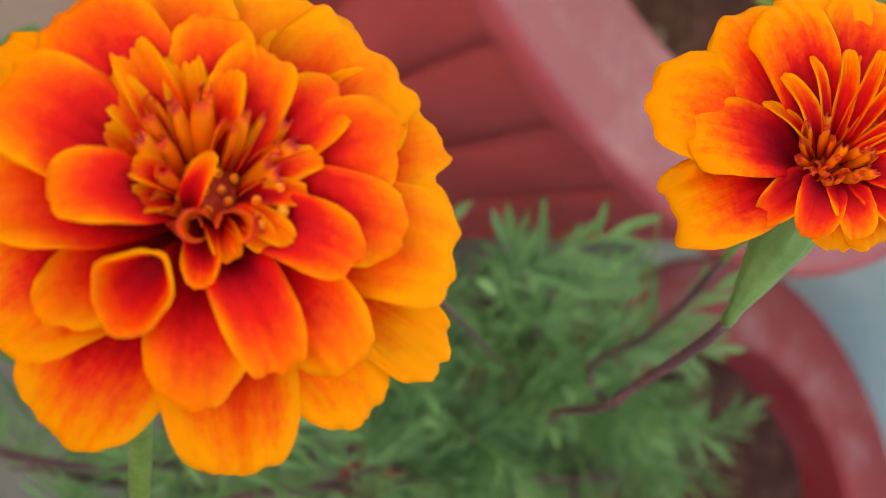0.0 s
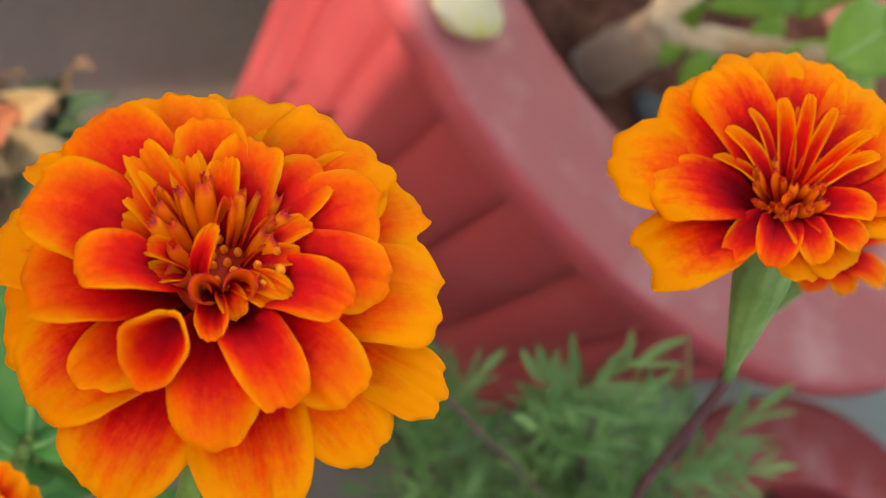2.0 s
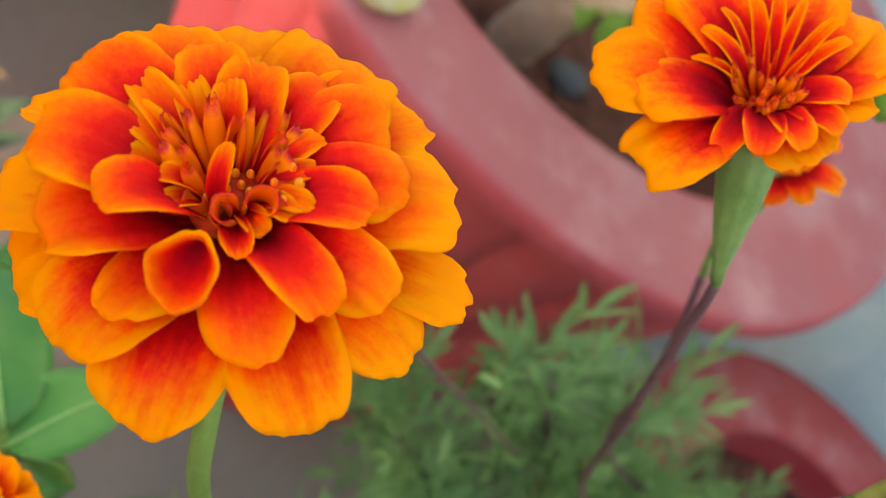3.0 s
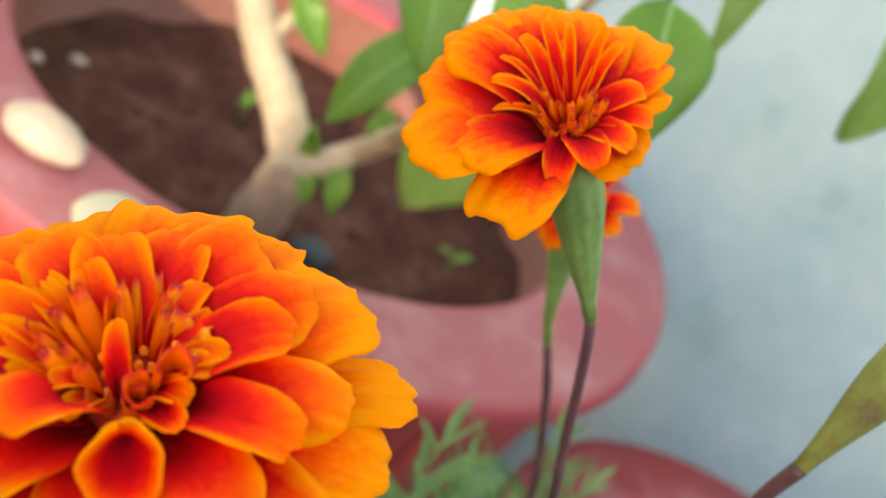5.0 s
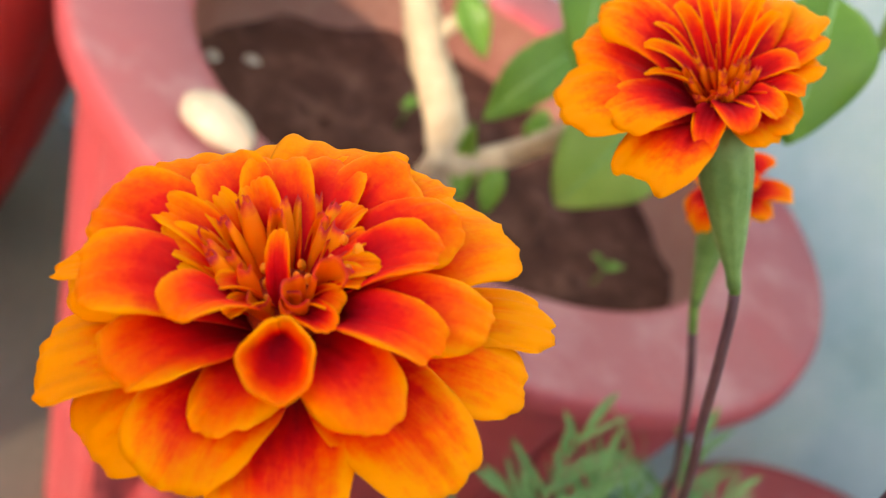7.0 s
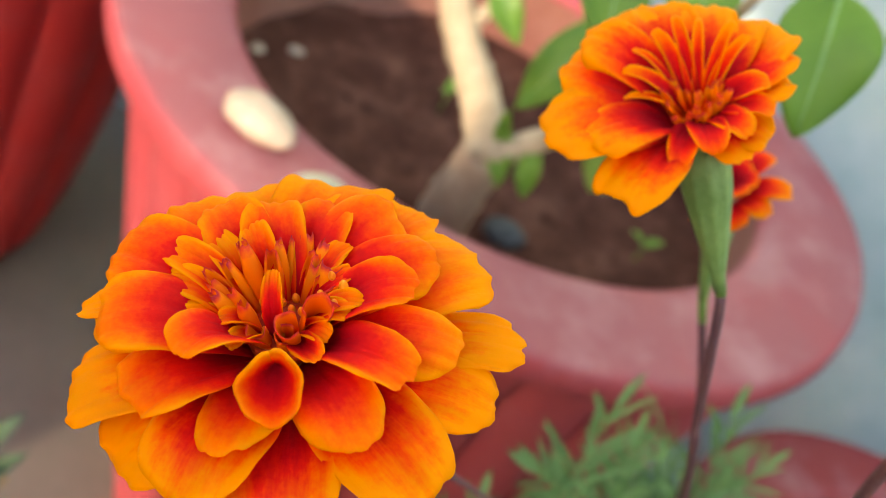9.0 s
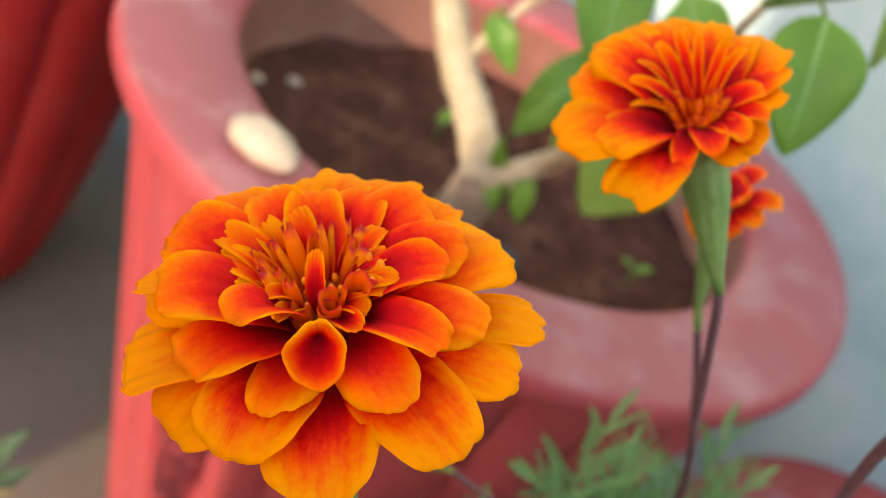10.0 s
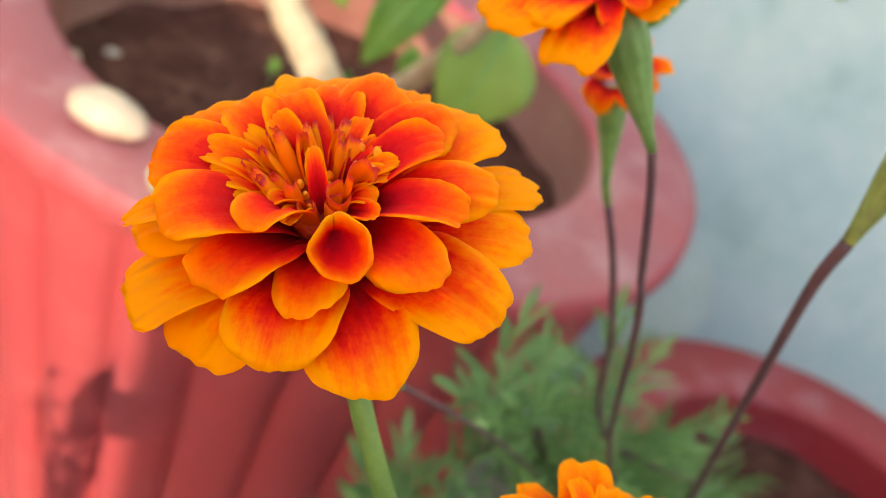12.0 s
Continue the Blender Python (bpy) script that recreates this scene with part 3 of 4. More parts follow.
MIDDLE = [(149, 2.04, 0.68, 1.14, 0.30, 0.20, 0.30), (177, 1.92, 0.95, 1.10, 0.30, -0.10, 0.30), (63.7, 1.82, 0.66, 1.00, 0.40, 0.25, 0.30), (35.5, 1.84, 0.71, 0.82, 0.80, 0.22, 0.32), (-1.5, 2.10, 0.54, 0.84, 0.60, 0.10, 0.34),
          (-43, 1.98, 0.46, 0.92, 0.85, 0.0, 0.40), (-128, 1.88, 0.54, 1.10, 0.35, 0.10, 0.32), (-152, 1.88, 0.97, 1.05, 0.30, -0.05, 0.32), (-90.5, 1.76, 0.42, 0.84, 0.80, 0.10, 0.42)]
HEART = [(-20, 1.86, 0.74, 0.74, 1.05), (18, 1.54, 0.84, 0.70, 0.95), (-118, 1.28, 1.10, 0.74, 0.70), (112, 1.30, 0.92, 0.74, 0.50), (84, 1.50, 0.76, 0.74, 0.50), (136, 1.52, 0.90, 0.78, 0.45)]


def main_flower():
    m = frame_of((-0.34, -0.30, 0.88), cm(-0.12, -35.96, 40.92))
    fl = thing("marigold_flower", m, "large orange-red double marigold bloom with golden petal edges", "flower", "marigold flowers")
    g = random.Random(11)
    for i, (ph, r, h, w, cup, tilt, blunt) in enumerate(RIM):
        petal(fl, radians(ph), r, h, w, (0.25, -0.60), 0.46 + g.uniform(-0.05, 0.05), cup, 0.035, 0.07 if i == 0 else 0.04, M_FEATHER if 0 < i < 5 else M_GOLD, i * 1.7, tilt, blunt=blunt, keel=0.05 if i in (2, 3) else 0.0, full=0.5 if i == 0 else 0.74)
    # the narrow twisted petal that sticks out beside them
    petal(fl, radians(-168.5), 2.32, 0.44, 0.72, (0.25, -0.3), 0.40, 0.3, 0.05, 0.06, M_OUTER, 2.2, 0.35, blunt=0.42, fold=0.75, full=0.5)
    for i, (ph, r, h, w, cup, tilt, blunt) in enumerate(CROWN):
        petal(fl, radians(ph), r, h, w, (0.24, -0.45), 0.40 + g.uniform(-0.05, 0.05), cup, 0.075, 0.10, M_OUTER, i * 2.9 + 1.3, tilt, blunt=blunt)
    for i, (ph, r, h, w, cup, tilt, blunt) in enumerate(MIDDLE):
        petal(fl, radians(ph), r, h, w, (0.2, -0.30), 0.30 if ph != -90.5 else 0.0, cup, 0.045, 0.045, M_MID, i * 2.3 + 1, tilt, blunt=blunt, recurve=0.02)
    for i, (ph, r, h, w, fold) in enumerate(HEART):
        petal(fl, radians(ph), r, h, w, (0.2, -0.15), 0.16, 0.6, 0.03, 0.04, M_INNER, i * 1.9 + 3, g.uniform(-0.1, 0.1), 0.5, fold=fold)
    # narrow folded petals round the fan
    for i, (ph, r, h, w) in enumerate([(126, 1.00, 0.94, 0.40), (150, 1.18, 0.86, 0.42), (-176, 1.26, 0.84, 0.40), (-153, 1.24, 0.70, 0.40), (170, 1.40, 0.94, 0.46), (108, 1.20, 0.78, 0.36), (60, 1.05, 0.78, 0.34)]):
        petal(fl, radians(ph), r, h, w, (0.2, -0.2), 0.06, 0.5, 0.03, 0.04, M_OUTER if i % 2 else M_MID, i * 2.1 + 1, g.uniform(-0.3, 0.3), 0.45, fold=0.9, full=0.6)
    # the deep spoon in front, its far margin rolled over, and the curled one beside it
    cup_petal(fl, radians(-71), 1.17, 0.78, 0.32, 0.36, 0.32, 0.55, M_MID, 0.6, 0.30)
    petal(fl, radians(-42), 0.98, 0.78, 0.42, (0.30, 0.34), -0.22, 0.5, 0.02, 0.02, M_INNER, 2.1, 0.0, 0.6, fold=1.5, curl=1.9, blunt=0.45, full=0.5)
    # small curled petals that ring the heart
    for i, (ph, r, h, w, fold) in enumerate([(-112, 0.74, 0.66, 0.34, 1.5), (-22, 0.76, 0.62, 0.34, 1.6), (2, 0.84, 0.70, 0.34, 1.4), (-140, 0.66, 0.72, 0.32, 1.3), (12, 0.96, 0.76, 0.30, 0.9), (40, 0.92, 0.72, 0.28, 1.1)]):
        petal(fl, radians(ph), r, h, w, (0.16, 0.05), 0.06, 0.5, 0.04, 0.05, M_INNER if i % 2 else M_MID, i * 1.7, 0.15, 0.5, name="floret", fold=fold)
    # the upright red folded petal and the fan of rolled florets behind it
    petal(fl, radians(100), 0.15, 1.04, 0.25, (-0.24, 0.30), 0.0, 0.4, 0.01, 0.01, M_INNER, 0.4, 0, 0.3, fold=0.75, recurve=0.0, blunt=0.6, full=0.6)
    for i, (ph, r, h, rad) in enumerate([(-164, 0.66, 0.90, 0.080), (168, 0.82, 0.88, 0.075), (-152, 0.34, 0.86, 0.080), (143, 0.62, 1.06, 0.090), (125, 0.47, 0.95, 0.085), (112, 0.64, 0.92, 0.080), (-179, 0.74, 0.84, 0.075), (156, 0.66, 0.96, 0.075),
                                         (94, 1.00, 0.84, 0.075), (88, 0.92, 0.80, 0.080), (81, 0.68, 0.78, 0.080), (101, 0.80, 0.82, 0.075), (72, 0.88, 0.80, 0.085), (178, 0.50, 0.80, 0.070), (132, 0.78, 0.92, 0.080), (64, 0.62, 0.74, 0.075)]):
        quill(fl, radians(ph), 0.22, -0.1, r, h, rad, i + 0.9, 0.06)
    # open-mouthed florets and yellow buds at the near side of the heart
    for i, (ph, r, h, rad) in enumerate([(52, 0.74, 0.76, 0.090), (-3, 0.56, 0.88, 0.115), (-38, 0.46, 0.85, 0.105), (17, 0.70, 0.74, 0.085), (34, 0.56, 0.70, 0.080), (-70, 0.42, 0.66, 0.080), (-110, 0.40, 0.64, 0.075)]):
        quill(fl, radians(ph), 0.18, 0.0, r, h, rad, i + 0.4, 0.04, 2.4)
    for ph, r, h, rad in [(25, 0.74, 0.78, 0.055), (44, 0.66, 0.72, 0.045), (9, 0.64, 0.72, 0.045), (30, 0.48, 0.64, 0.045)]:
        disc_bud(fl, r * math.cos(radians(ph)), r * math.sin(radians(ph)), h, rad)
    bm = bmesh.new()
    bmesh.ops.create_icosphere(bm, subdivisions=3, radius=1.0)
    for v in bm.verts:
        v.co = cm(v.co.x * 0.42, v.co.y * 0.42, v.co.z * 0.3 + 0.10)
    part("disc", bm, M_DISC, fl)
    for i in range(16):
        a, r = i * 2.4, 0.085 * math.sqrt(i)
        disc_bud(fl, r * math.cos(a), r * math.sin(a), 0.40 + g.uniform(-0.05, 0.08), 0.045)
    calyx_and_stem(fl, m.inverted(), [Vector((1.45, -36.0, 37.8)), Vector((2.32, -36.2, 36.5)), Vector((4.5, -35.3, 33.0)), Vector((9, -28.5, 24)), Vector((21.9, -11.5, 17.6)), Vector((23.0, -10.4, 11.4))], 0.46, 1.45, 0.15, True, 0.5)


main_flower()

F2_OUT = [(-152, 2.28, 0.58, 1.30, 0.10), (-141, 1.82, 0.56, 0.98, 0.45), (-115, 2.16, 0.22, 1.12, 0.20), (170, 1.98, 0.58, 1.25, 0.15), (163, 1.72, 1.00, 0.90, 0.40), (136, 2.12, 0.44, 1.20, 0.15), (116, 2.04, 0.42, 1.15, 0.15),
          (93, 1.90, 0.36, 1.10, 0.15), (74, 1.75, 0.30, 1.00, 0.20), (54, 1.92, 0.22, 1.05, 0.15), (40, 1.66, 0.22, 0.90, 0.35), (24, 1.42, 0.12, 0.80, 0.30), (-17, 1.12, -0.22, 0.70, 0.10), (-42, 1.04, -0.22, 0.70, 0.10)]


def second_flower():
    m = frame_of((-0.45, -0.40, 0.80), cm(3.2, -29.88, 43.03))
    fl = thing("marigold_flower", m, "open orange and red marigold bloom on a purple stem", "flower", "marigold flowers")
    g = random.Random(21)
    for i, (ph, r, h, w, cup) in enumerate(F2_OUT):
        petal(fl, radians(ph), r, h, w, (0.2, -0.35), 0.22, cup, 0.05, 0.12 if i == 2 else 0.07, M_THROAT, i * 1.9, g.uniform(-0.12, 0.12), blunt=0.30)
    for i, (ph, r, h, w, fold) in enumerate([(-96, 1.24, 0.24, 0.50, 0.9), (-72, 1.18, 0.46, 0.58, 0.8), (-42, 1.08, 0.38, 0.54, 0.9), (-10, 1.12, 0.30, 0.54, 1.0), (14, 1.04, 0.40, 0.46, 1.1)]):
        petal(fl, radians(ph), r, h, w, (0.26, 0.05), 0.02, 0.5, 0.03, 0.03, M_INNER, i * 1.3, g.uniform(-0.1, 0.1), 0.6, fold=fold, recurve=0.10, blunt=0.55, full=0.6)
    for i, (ph, r, h) in enumerate([(178, 1.02, 0.72), (160, 1.0, 0.86), (136, 0.95, 1.02), (110, 0.92, 1.08), (92, 0.88, 1.06), (62, 0.95, 0.92), (40, 0.98, 0.78), (-168, 1.02, 0.6)]):
        petal(fl, radians(ph + g.uniform(-5, 5)), r, h + g.uniform(-0.1, 0.12), g.uniform(0.20, 0.28), (0.18, -0.1), 0.02, 0.5, 0.02, 0.02, M_OUTER, i * 1.7, g.uniform(-0.4, 0.4), 0.5, fold=1.7, blunt=0.75, full=0.55)
    bm = bmesh.new()
    bmesh.ops.create_icosphere(bm, subdivisions=3, radius=1.0)
    for v in bm.verts:
        v.co = cm(v.co.x * 0.52, v.co.y * 0.52, v.co.z * 0.12 - 0.22)
    part("disc", bm, M_DISC, fl)
    for i in range(22):
        quill(fl, i * 2.4 + 1.2, 0.12 + 0.1 * (i % 3) * 0.6, -0.25, 0.32 + 0.25 * ((i * 0.618) % 1.0), 0.42 + g.uniform(-0.2, 0.14), 0.05, i + 0.5, 0.05)
    for i in range(14):
        quill(fl, i * 2.4, 0.1 * math.sqrt(i) * 0.6, -0.1, 0.13 * math.sqrt(i), 0.4 + g.uniform(-0.08, 0.1), 0.048, i + 0.1, 0.05)
    calyx_and_stem(fl, m.inverted(), [Vector((4.64, -29.75, 41.0)), Vector((5.05, -29.85, 40.35)), Vector((5.5, -30.05, 39.5)), Vector((6.05, -29.8, 38.1)), Vector((6.7, -29.3, 36.6)), Vector((10, -24.5, 29)), Vector((16, -17.5, 21)), Vector((21.9, -11.2, 17.6)), Vector((23.0, -10.4, 11.4))], 0.38, 2.3, 0.088, True, 0.13, (4.42, -29.95, 41.4))


second_flower()


def back_flower():
    m = frame_of((-0.45, -0.22, 0.86), cm(5.16, -25.1, 39.82))
    fl = thing("marigold_flower", m, "orange-red marigold bloom half hidden behind another flower", "flower", "marigold flowers")
    for i, (ph, r, h, w) in enumerate([(48, 1.20, 0.22, 0.56), (80, 1.05, -0.05, 0.60), (115, 1.0, -0.10, 0.55), (160, 0.70, -0.45, 0.56), (205, 0.75, -0.50, 0.56), (238, 0.82, -0.50, 0.58), (290, 0.85, -0.34, 0.56), (4, 1.28, -0.10, 0.62), (-30, 1.0, -0.18, 0.52)]):
        petal(fl, radians(ph), r, h, w, (0.22, -0.22), 0.3, 0.2, 0.04, 0.06, M_MID, i * 1.3)
    for i in range(6):
        petal(fl, radians(i * 60), 0.62, 0.32, 0.52, (0.16, 0.0), 0.1, 0.4, 0.03, 0.04, M_INNER, i * 2.3)
    calyx_and_stem(fl, m.inverted(), [Vector((6.35, -25.0, 36.9)), Vector((7.04, -24.9, 35.6)), Vector((8.3, -24.0, 33.0)), Vector((11.0, -21.5, 27.5)), Vector((22.2, -10.9, 17.6)), Vector((23.3, -10.4, 11.4))], 0.30, 1.95, 0.095, True, 0.24, (5.97, -25.0, 37.62))


back_flower()


def low_flower(x, y, z, axis, label, r=1.7):
    m = frame_of(axis, cm(x, y, z))
    fl = thing("marigold_flower", m, label, "flower", "marigold flowers")
    for i in range(11):
        petal(fl, radians(i * 33 + 5), r, 0.35 + 0.35 * (i % 2), 0.85, (0.2, -0.3), 0.1, 0.2, 0.07, 0.1, M_OUTER, i * 1.6, 0.2 * math.sin(i * 2.0))
    for i in range(8):
        petal(fl, radians(i * 45), r * 0.62, 0.95 + 0.15 * math.sin(i * 2.7), 0.5, (0.15, -0.1), 0.05, 0.4, 0.05, 0.06, M_OUTER, i * 2.1, 0.2, fold=0.9)
    calyx_and_stem(fl, m.inverted(), [Vector((x, y, z - 1.2)), Vector((x + 0.8, y + 0.8, z - 4)), Vector((x + 5, y + 5, z - 10)), Vector((15, -19, 20)), Vector((21.9, -11.5, 17.6)), Vector((23.0, -10.4, 11.4))], 0.4, 1.3, 0.12)


low_flower(4.75, -37.0, 37.45, (-0.05, -0.1, 0.95), "golden orange marigold bloom below the large flower", 1.5)
low_flower(0.5, -37.2, 32.7, (-0.3, -0.3, 0.9), "deep orange marigold bloom low among the leaves", 1.15)


def marigold_bud(base, tip, stem, r, length, petals, label):
    b, t = Vector(base), Vector(tip)
    m = frame_of(t - b, b * 0.01)
    bud = thing("marigold_bud", m, label, "flower bud", "marigold buds")
    bm = bmesh.new()
    rings = []
    for rr, z in [(0.30, 0.0), (0.36, 0.10), (0.52, 0.26), (0.78, 0.48), (0.96, 0.68), (1.0, 0.86), (0.92, 1.0)]:
        rings.append([bm.verts.new(cm(r * rr * (1 + 0.07 * abs(math.cos(k * math.pi / 16 * 4))) * math.cos(k * math.pi / 16), r * rr * (1 + 0.07 * abs(math.cos(k * math.pi / 16 * 4))) * math.sin(k * math.pi / 16), z * length)) for k in range(32)])
    for a, c in zip(rings, rings[1:]):
        for k in range(32):
            bm.faces.new((a[k], a[(k + 1) % 32], c[(k + 1) % 32], c[k]))
    bm.faces.new(rings[0][::-1])
    bm.faces.new(rings[-1])
    part("calyx", bm, M_BUD, bud, "ribbed green bud cup flushed with purple")
    for i in range(petals):
        petal(bud, i * 2 * math.pi / petals, r * (0.85 + 0.4 * (i % 3)), length * (1.35 + 0.15 * math.sin(i * 2.2)), r * 0.7, (r * 0.5, length * 0.85), 0.05, 0.5, 0.03, 0.08, M_OUTER, i * 1.1)
    pts = [m.inverted() @ (p * 0.01) for p in smooth_path([b, *stem], 8)]
    bm = bmesh.new()
    tube(bm, pts, [r * 0.0034, r * 0.0024, r * 0.0024], 10)
    part("stem", bm, M_STEM_P, bud, "purplish stem")


marigold_bud((8.40, -31.25, 40.70), (8.95, -30.6, 43.5), [Vector((8.5, -30.9, 39.6)), Vector((9.1, -30.0, 37.4)), Vector((10.8, -27.4, 32.0)), Vector((16, -19, 22)), Vector((22.2, -10.9, 17.6)), Vector((23.3, -10.4, 11.4))], 0.38, 2.5, 11, "opening marigold bud with orange petal tips on a long stem")
marigold_bud((3.0, -28.6, 32.9), (2.3, -29.0, 33.2), [Vector((3.8, -28.2, 32.4)), Vector((6, -26.5, 30.5)), Vector((12, -20.5, 24)), Vector((21.6, -11.5, 17.6)), Vector((22.7, -10.4, 11.4))], 0.23, 1.35, 0, "small closed marigold bud on a thin stem")


# ---- feathery marigold leaves ----
def feather_mesh(length, pairs, seed):
    """One pinnate leaf: a thin rachis with pairs of narrow toothed leaflets."""
    g = random.Random(seed)
    pts, faces, ac = [], [], []

    def blade(o, d, up, ln, wd):
        side = d.cross(up).normalized()
        k = len(pts)
        for i in range(6):
            u = i / 5
            w = wd * (0.25 + math.sin(math.pi * min(1, u * 0.9 + 0.08)) * 0.9) * (1.0 if i < 5 else 0.1)
            c = o + d * ln * u - up * ln * 0.22 * u * u
            for v in (-1, 0, 1):
                pts.append(c + side * w * v * 0.5 - up * (0.12 * wd if v == 0 else 0))
                ac.append(v)
        for i in range(5):
            for j in range(2):
                a = k + i * 3 + j
                faces.append((a, a + 1, a + 4, a + 3))

    up = Vector((0, 0, 1))
    for i in range(pairs):
        u = (i + 1.2) / (pairs + 1)
        o = Vector((length * u, 0, -0.10 * length * u * u))
        for s in (-1, 1):
            ang = radians(46 - 14 * u + g.uniform(-17, 17))
            d = Vector((math.cos(ang), s * math.sin(ang), g.uniform(-0.35, 0.55))).normalized()
            blade(o, d, up, length * (0.34 + 0.26 * math.sin(math.pi * u)) * g.uniform(0.75, 1.15), length * 0.048)
    blade(Vector((length, 0, -0.10 * length)), Vector((1, 0, -0.1)).normalized(), up, length * 0.38, length * 0.085)
    k = len(pts)
    for i in range(6):
        u = i / 5
        for q in range(4):
            r = 0.014 * length * (1.1 - 0.6 * u)
            pts.append(Vector((length * u, r * math.cos(q * math.pi / 2), r * math.sin(q * math.pi / 2) - 0.10 * length * u * u)))
            ac.append(0.0)
    for i in range(5):
        for q in range(4):
            a, b = k + i * 4 + q, k + i * 4 + (q + 1) % 4
            faces.append((a, b, b + 4, a + 4))
    me = bpy.data.meshes.new("leaf")
    me.from_pydata([p * 0.01 for p in pts], [], faces)
    me.polygons.foreach_set("use_smooth", [True] * len(me.polygons))
    me.attributes.new("across", "FLOAT", "POINT").data.foreach_set("value", ac)
    me.materials.append(M_FOLIAGE)
    return me


FEATHERS = [feather_mesh(4.6, 5, 1), feather_mesh(5.4, 6, 2), feather_mesh(3.6, 4, 3), feather_mesh(4.2, 5, 4)]


def marigold_bush():
    bush = thing("marigold_plant", Matrix.Translation(cm(23, -10.4, 11.4)), "bushy marigold plant with feathery dark green leaves in a red pot", "plant")
    inv = bush.matrix_world.inverted()
    g = random.Random(8)
    stems = [[(23.0, -10.4, 11.4), (21.9, -11.2, 17.6), (15, -17, 20), (10.5, -20.5, 24.5), (8.3, -22.5, 28.0)], [(23.3, -10.2, 11.4), (22.2, -10.9, 17.6), (16, -16, 19), (11, -20, 24), (6.8, -23.3, 27.5)], [(23.3, -10.6, 11.4), (22.2, -11.5, 17.6), (15, -19, 18), (9.5, -23, 22.5), (6.0, -25, 25.5)],
             [(23.6, -9.8, 11.4), (22.5, -10.3, 17.6), (18, -13, 19), (13, -17.5, 24), (11, -19.5, 27)], [(22.7, -10.6, 11.4), (21.6, -11.5, 17.6), (14, -19, 17), (8.5, -22.5, 20.5), (4.8, -24, 23.5)],
             [(23.0, -10.8, 11.4), (21.9, -11.8, 17.6), (14, -21, 18), (8, -28, 22), (5.5, -32, 25)], [(23.0, -10.8, 11.4), (21.9, -11.8, 17.6), (15, -21, 18), (11, -25, 22), (9, -28, 25)], [(23.0, -10.8, 11.4), (21.9, -11.8, 17.6), (13, -24, 17), (7, -31, 20), (4, -34, 22)], [(23.0, -10.6, 11.4), (21.9, -11.5, 17.6), (15, -19, 18), (12, -22, 22), (10.5, -24.5, 25.5)]]
    for st in stems:
        pts = smooth_path([Vector(p) for p in st], 8)
        bm = bmesh.new()
        tube(bm, [inv @ (p * 0.01) for p in pts], [0.0022, 0.0018, 0.0012], 8)
        part("stem", bm, M_STEM_P, bush)
        for i in range(12, len(pts)):
            for k in range(2):
                d = (pts[i] - pts[i - 1]).normalized()
                az = g.uniform(0, 2 * math.pi)
                out = Vector((math.cos(az), math.sin(az), g.uniform(0.1, 1.3))).normalized()
                x = (out + d * 0.3).normalized()
                z = (Vector((0, 0, 1)) - x * x.z).normalized()
                m = Matrix((x, z.cross(x), z)).transposed().to_4x4() @ Matrix.Rotation(g.uniform(-1.2, 1.2), 4, "X")
                ob = new("leaf", g.choice(FEATHERS))
                ob.parent = bush
                sc = g.uniform(0.42, 0.74)
                ob.matrix_local = Matrix.Translation(inv @ (pts[i] * 0.01)) @ m @ Matrix.Diagonal((sc, sc, sc, 1))


marigold_bush()


# ---- shrub in the fluted pot ----
def broad_leaf(parent, inv, base, tip, width, material, bend=0.15, roll=0.0, droop=0.2, name="leaf", facing=None, rib=False):
    b, t = Vector(base), Vector(tip)
    d = (t - b)
    ln = d.length
    d.normalize()
    toward = facing or Vector((0, 0, 1))
    side = d.cross(toward).normalized()
    up = side.cross(d)
    side, up = side * math.cos(roll) + up * math.sin(roll), up * math.cos(roll) - side * math.sin(roll)

    def fn(u, v):
        w = width * 0.5 * (math.sin(math.pi * (u ** 0.8)) ** 0.75 * (1 - 0.25 * u) + 0.03)
        p = b + d * ln * u + up * (droop * ln * math.sin(math.pi * u) * 0.5) + side * v * w + up * bend * abs(v) ** 1.5 * w * 1.2 + up * 0.04 * ln * math.sin(u * 9 + v * 2) * v * v
        return inv @ (p * 0.01)

    leaf = sheet(name, fn, 14, 8, 0.0004, material, parent)
    if rib:
        bm = bmesh.new()
        lift = inv.to_3x3() @ (up * 0.0003)
        tube(bm, [Vector(fn(0.02 + 0.93 * i / 10, 0.0)) + lift for i in range(11)], [width * 0.00028, width * 0.0001], 6)
        part("midrib", bm, M_RIB, leaf, "pale raised midrib")
    return leaf


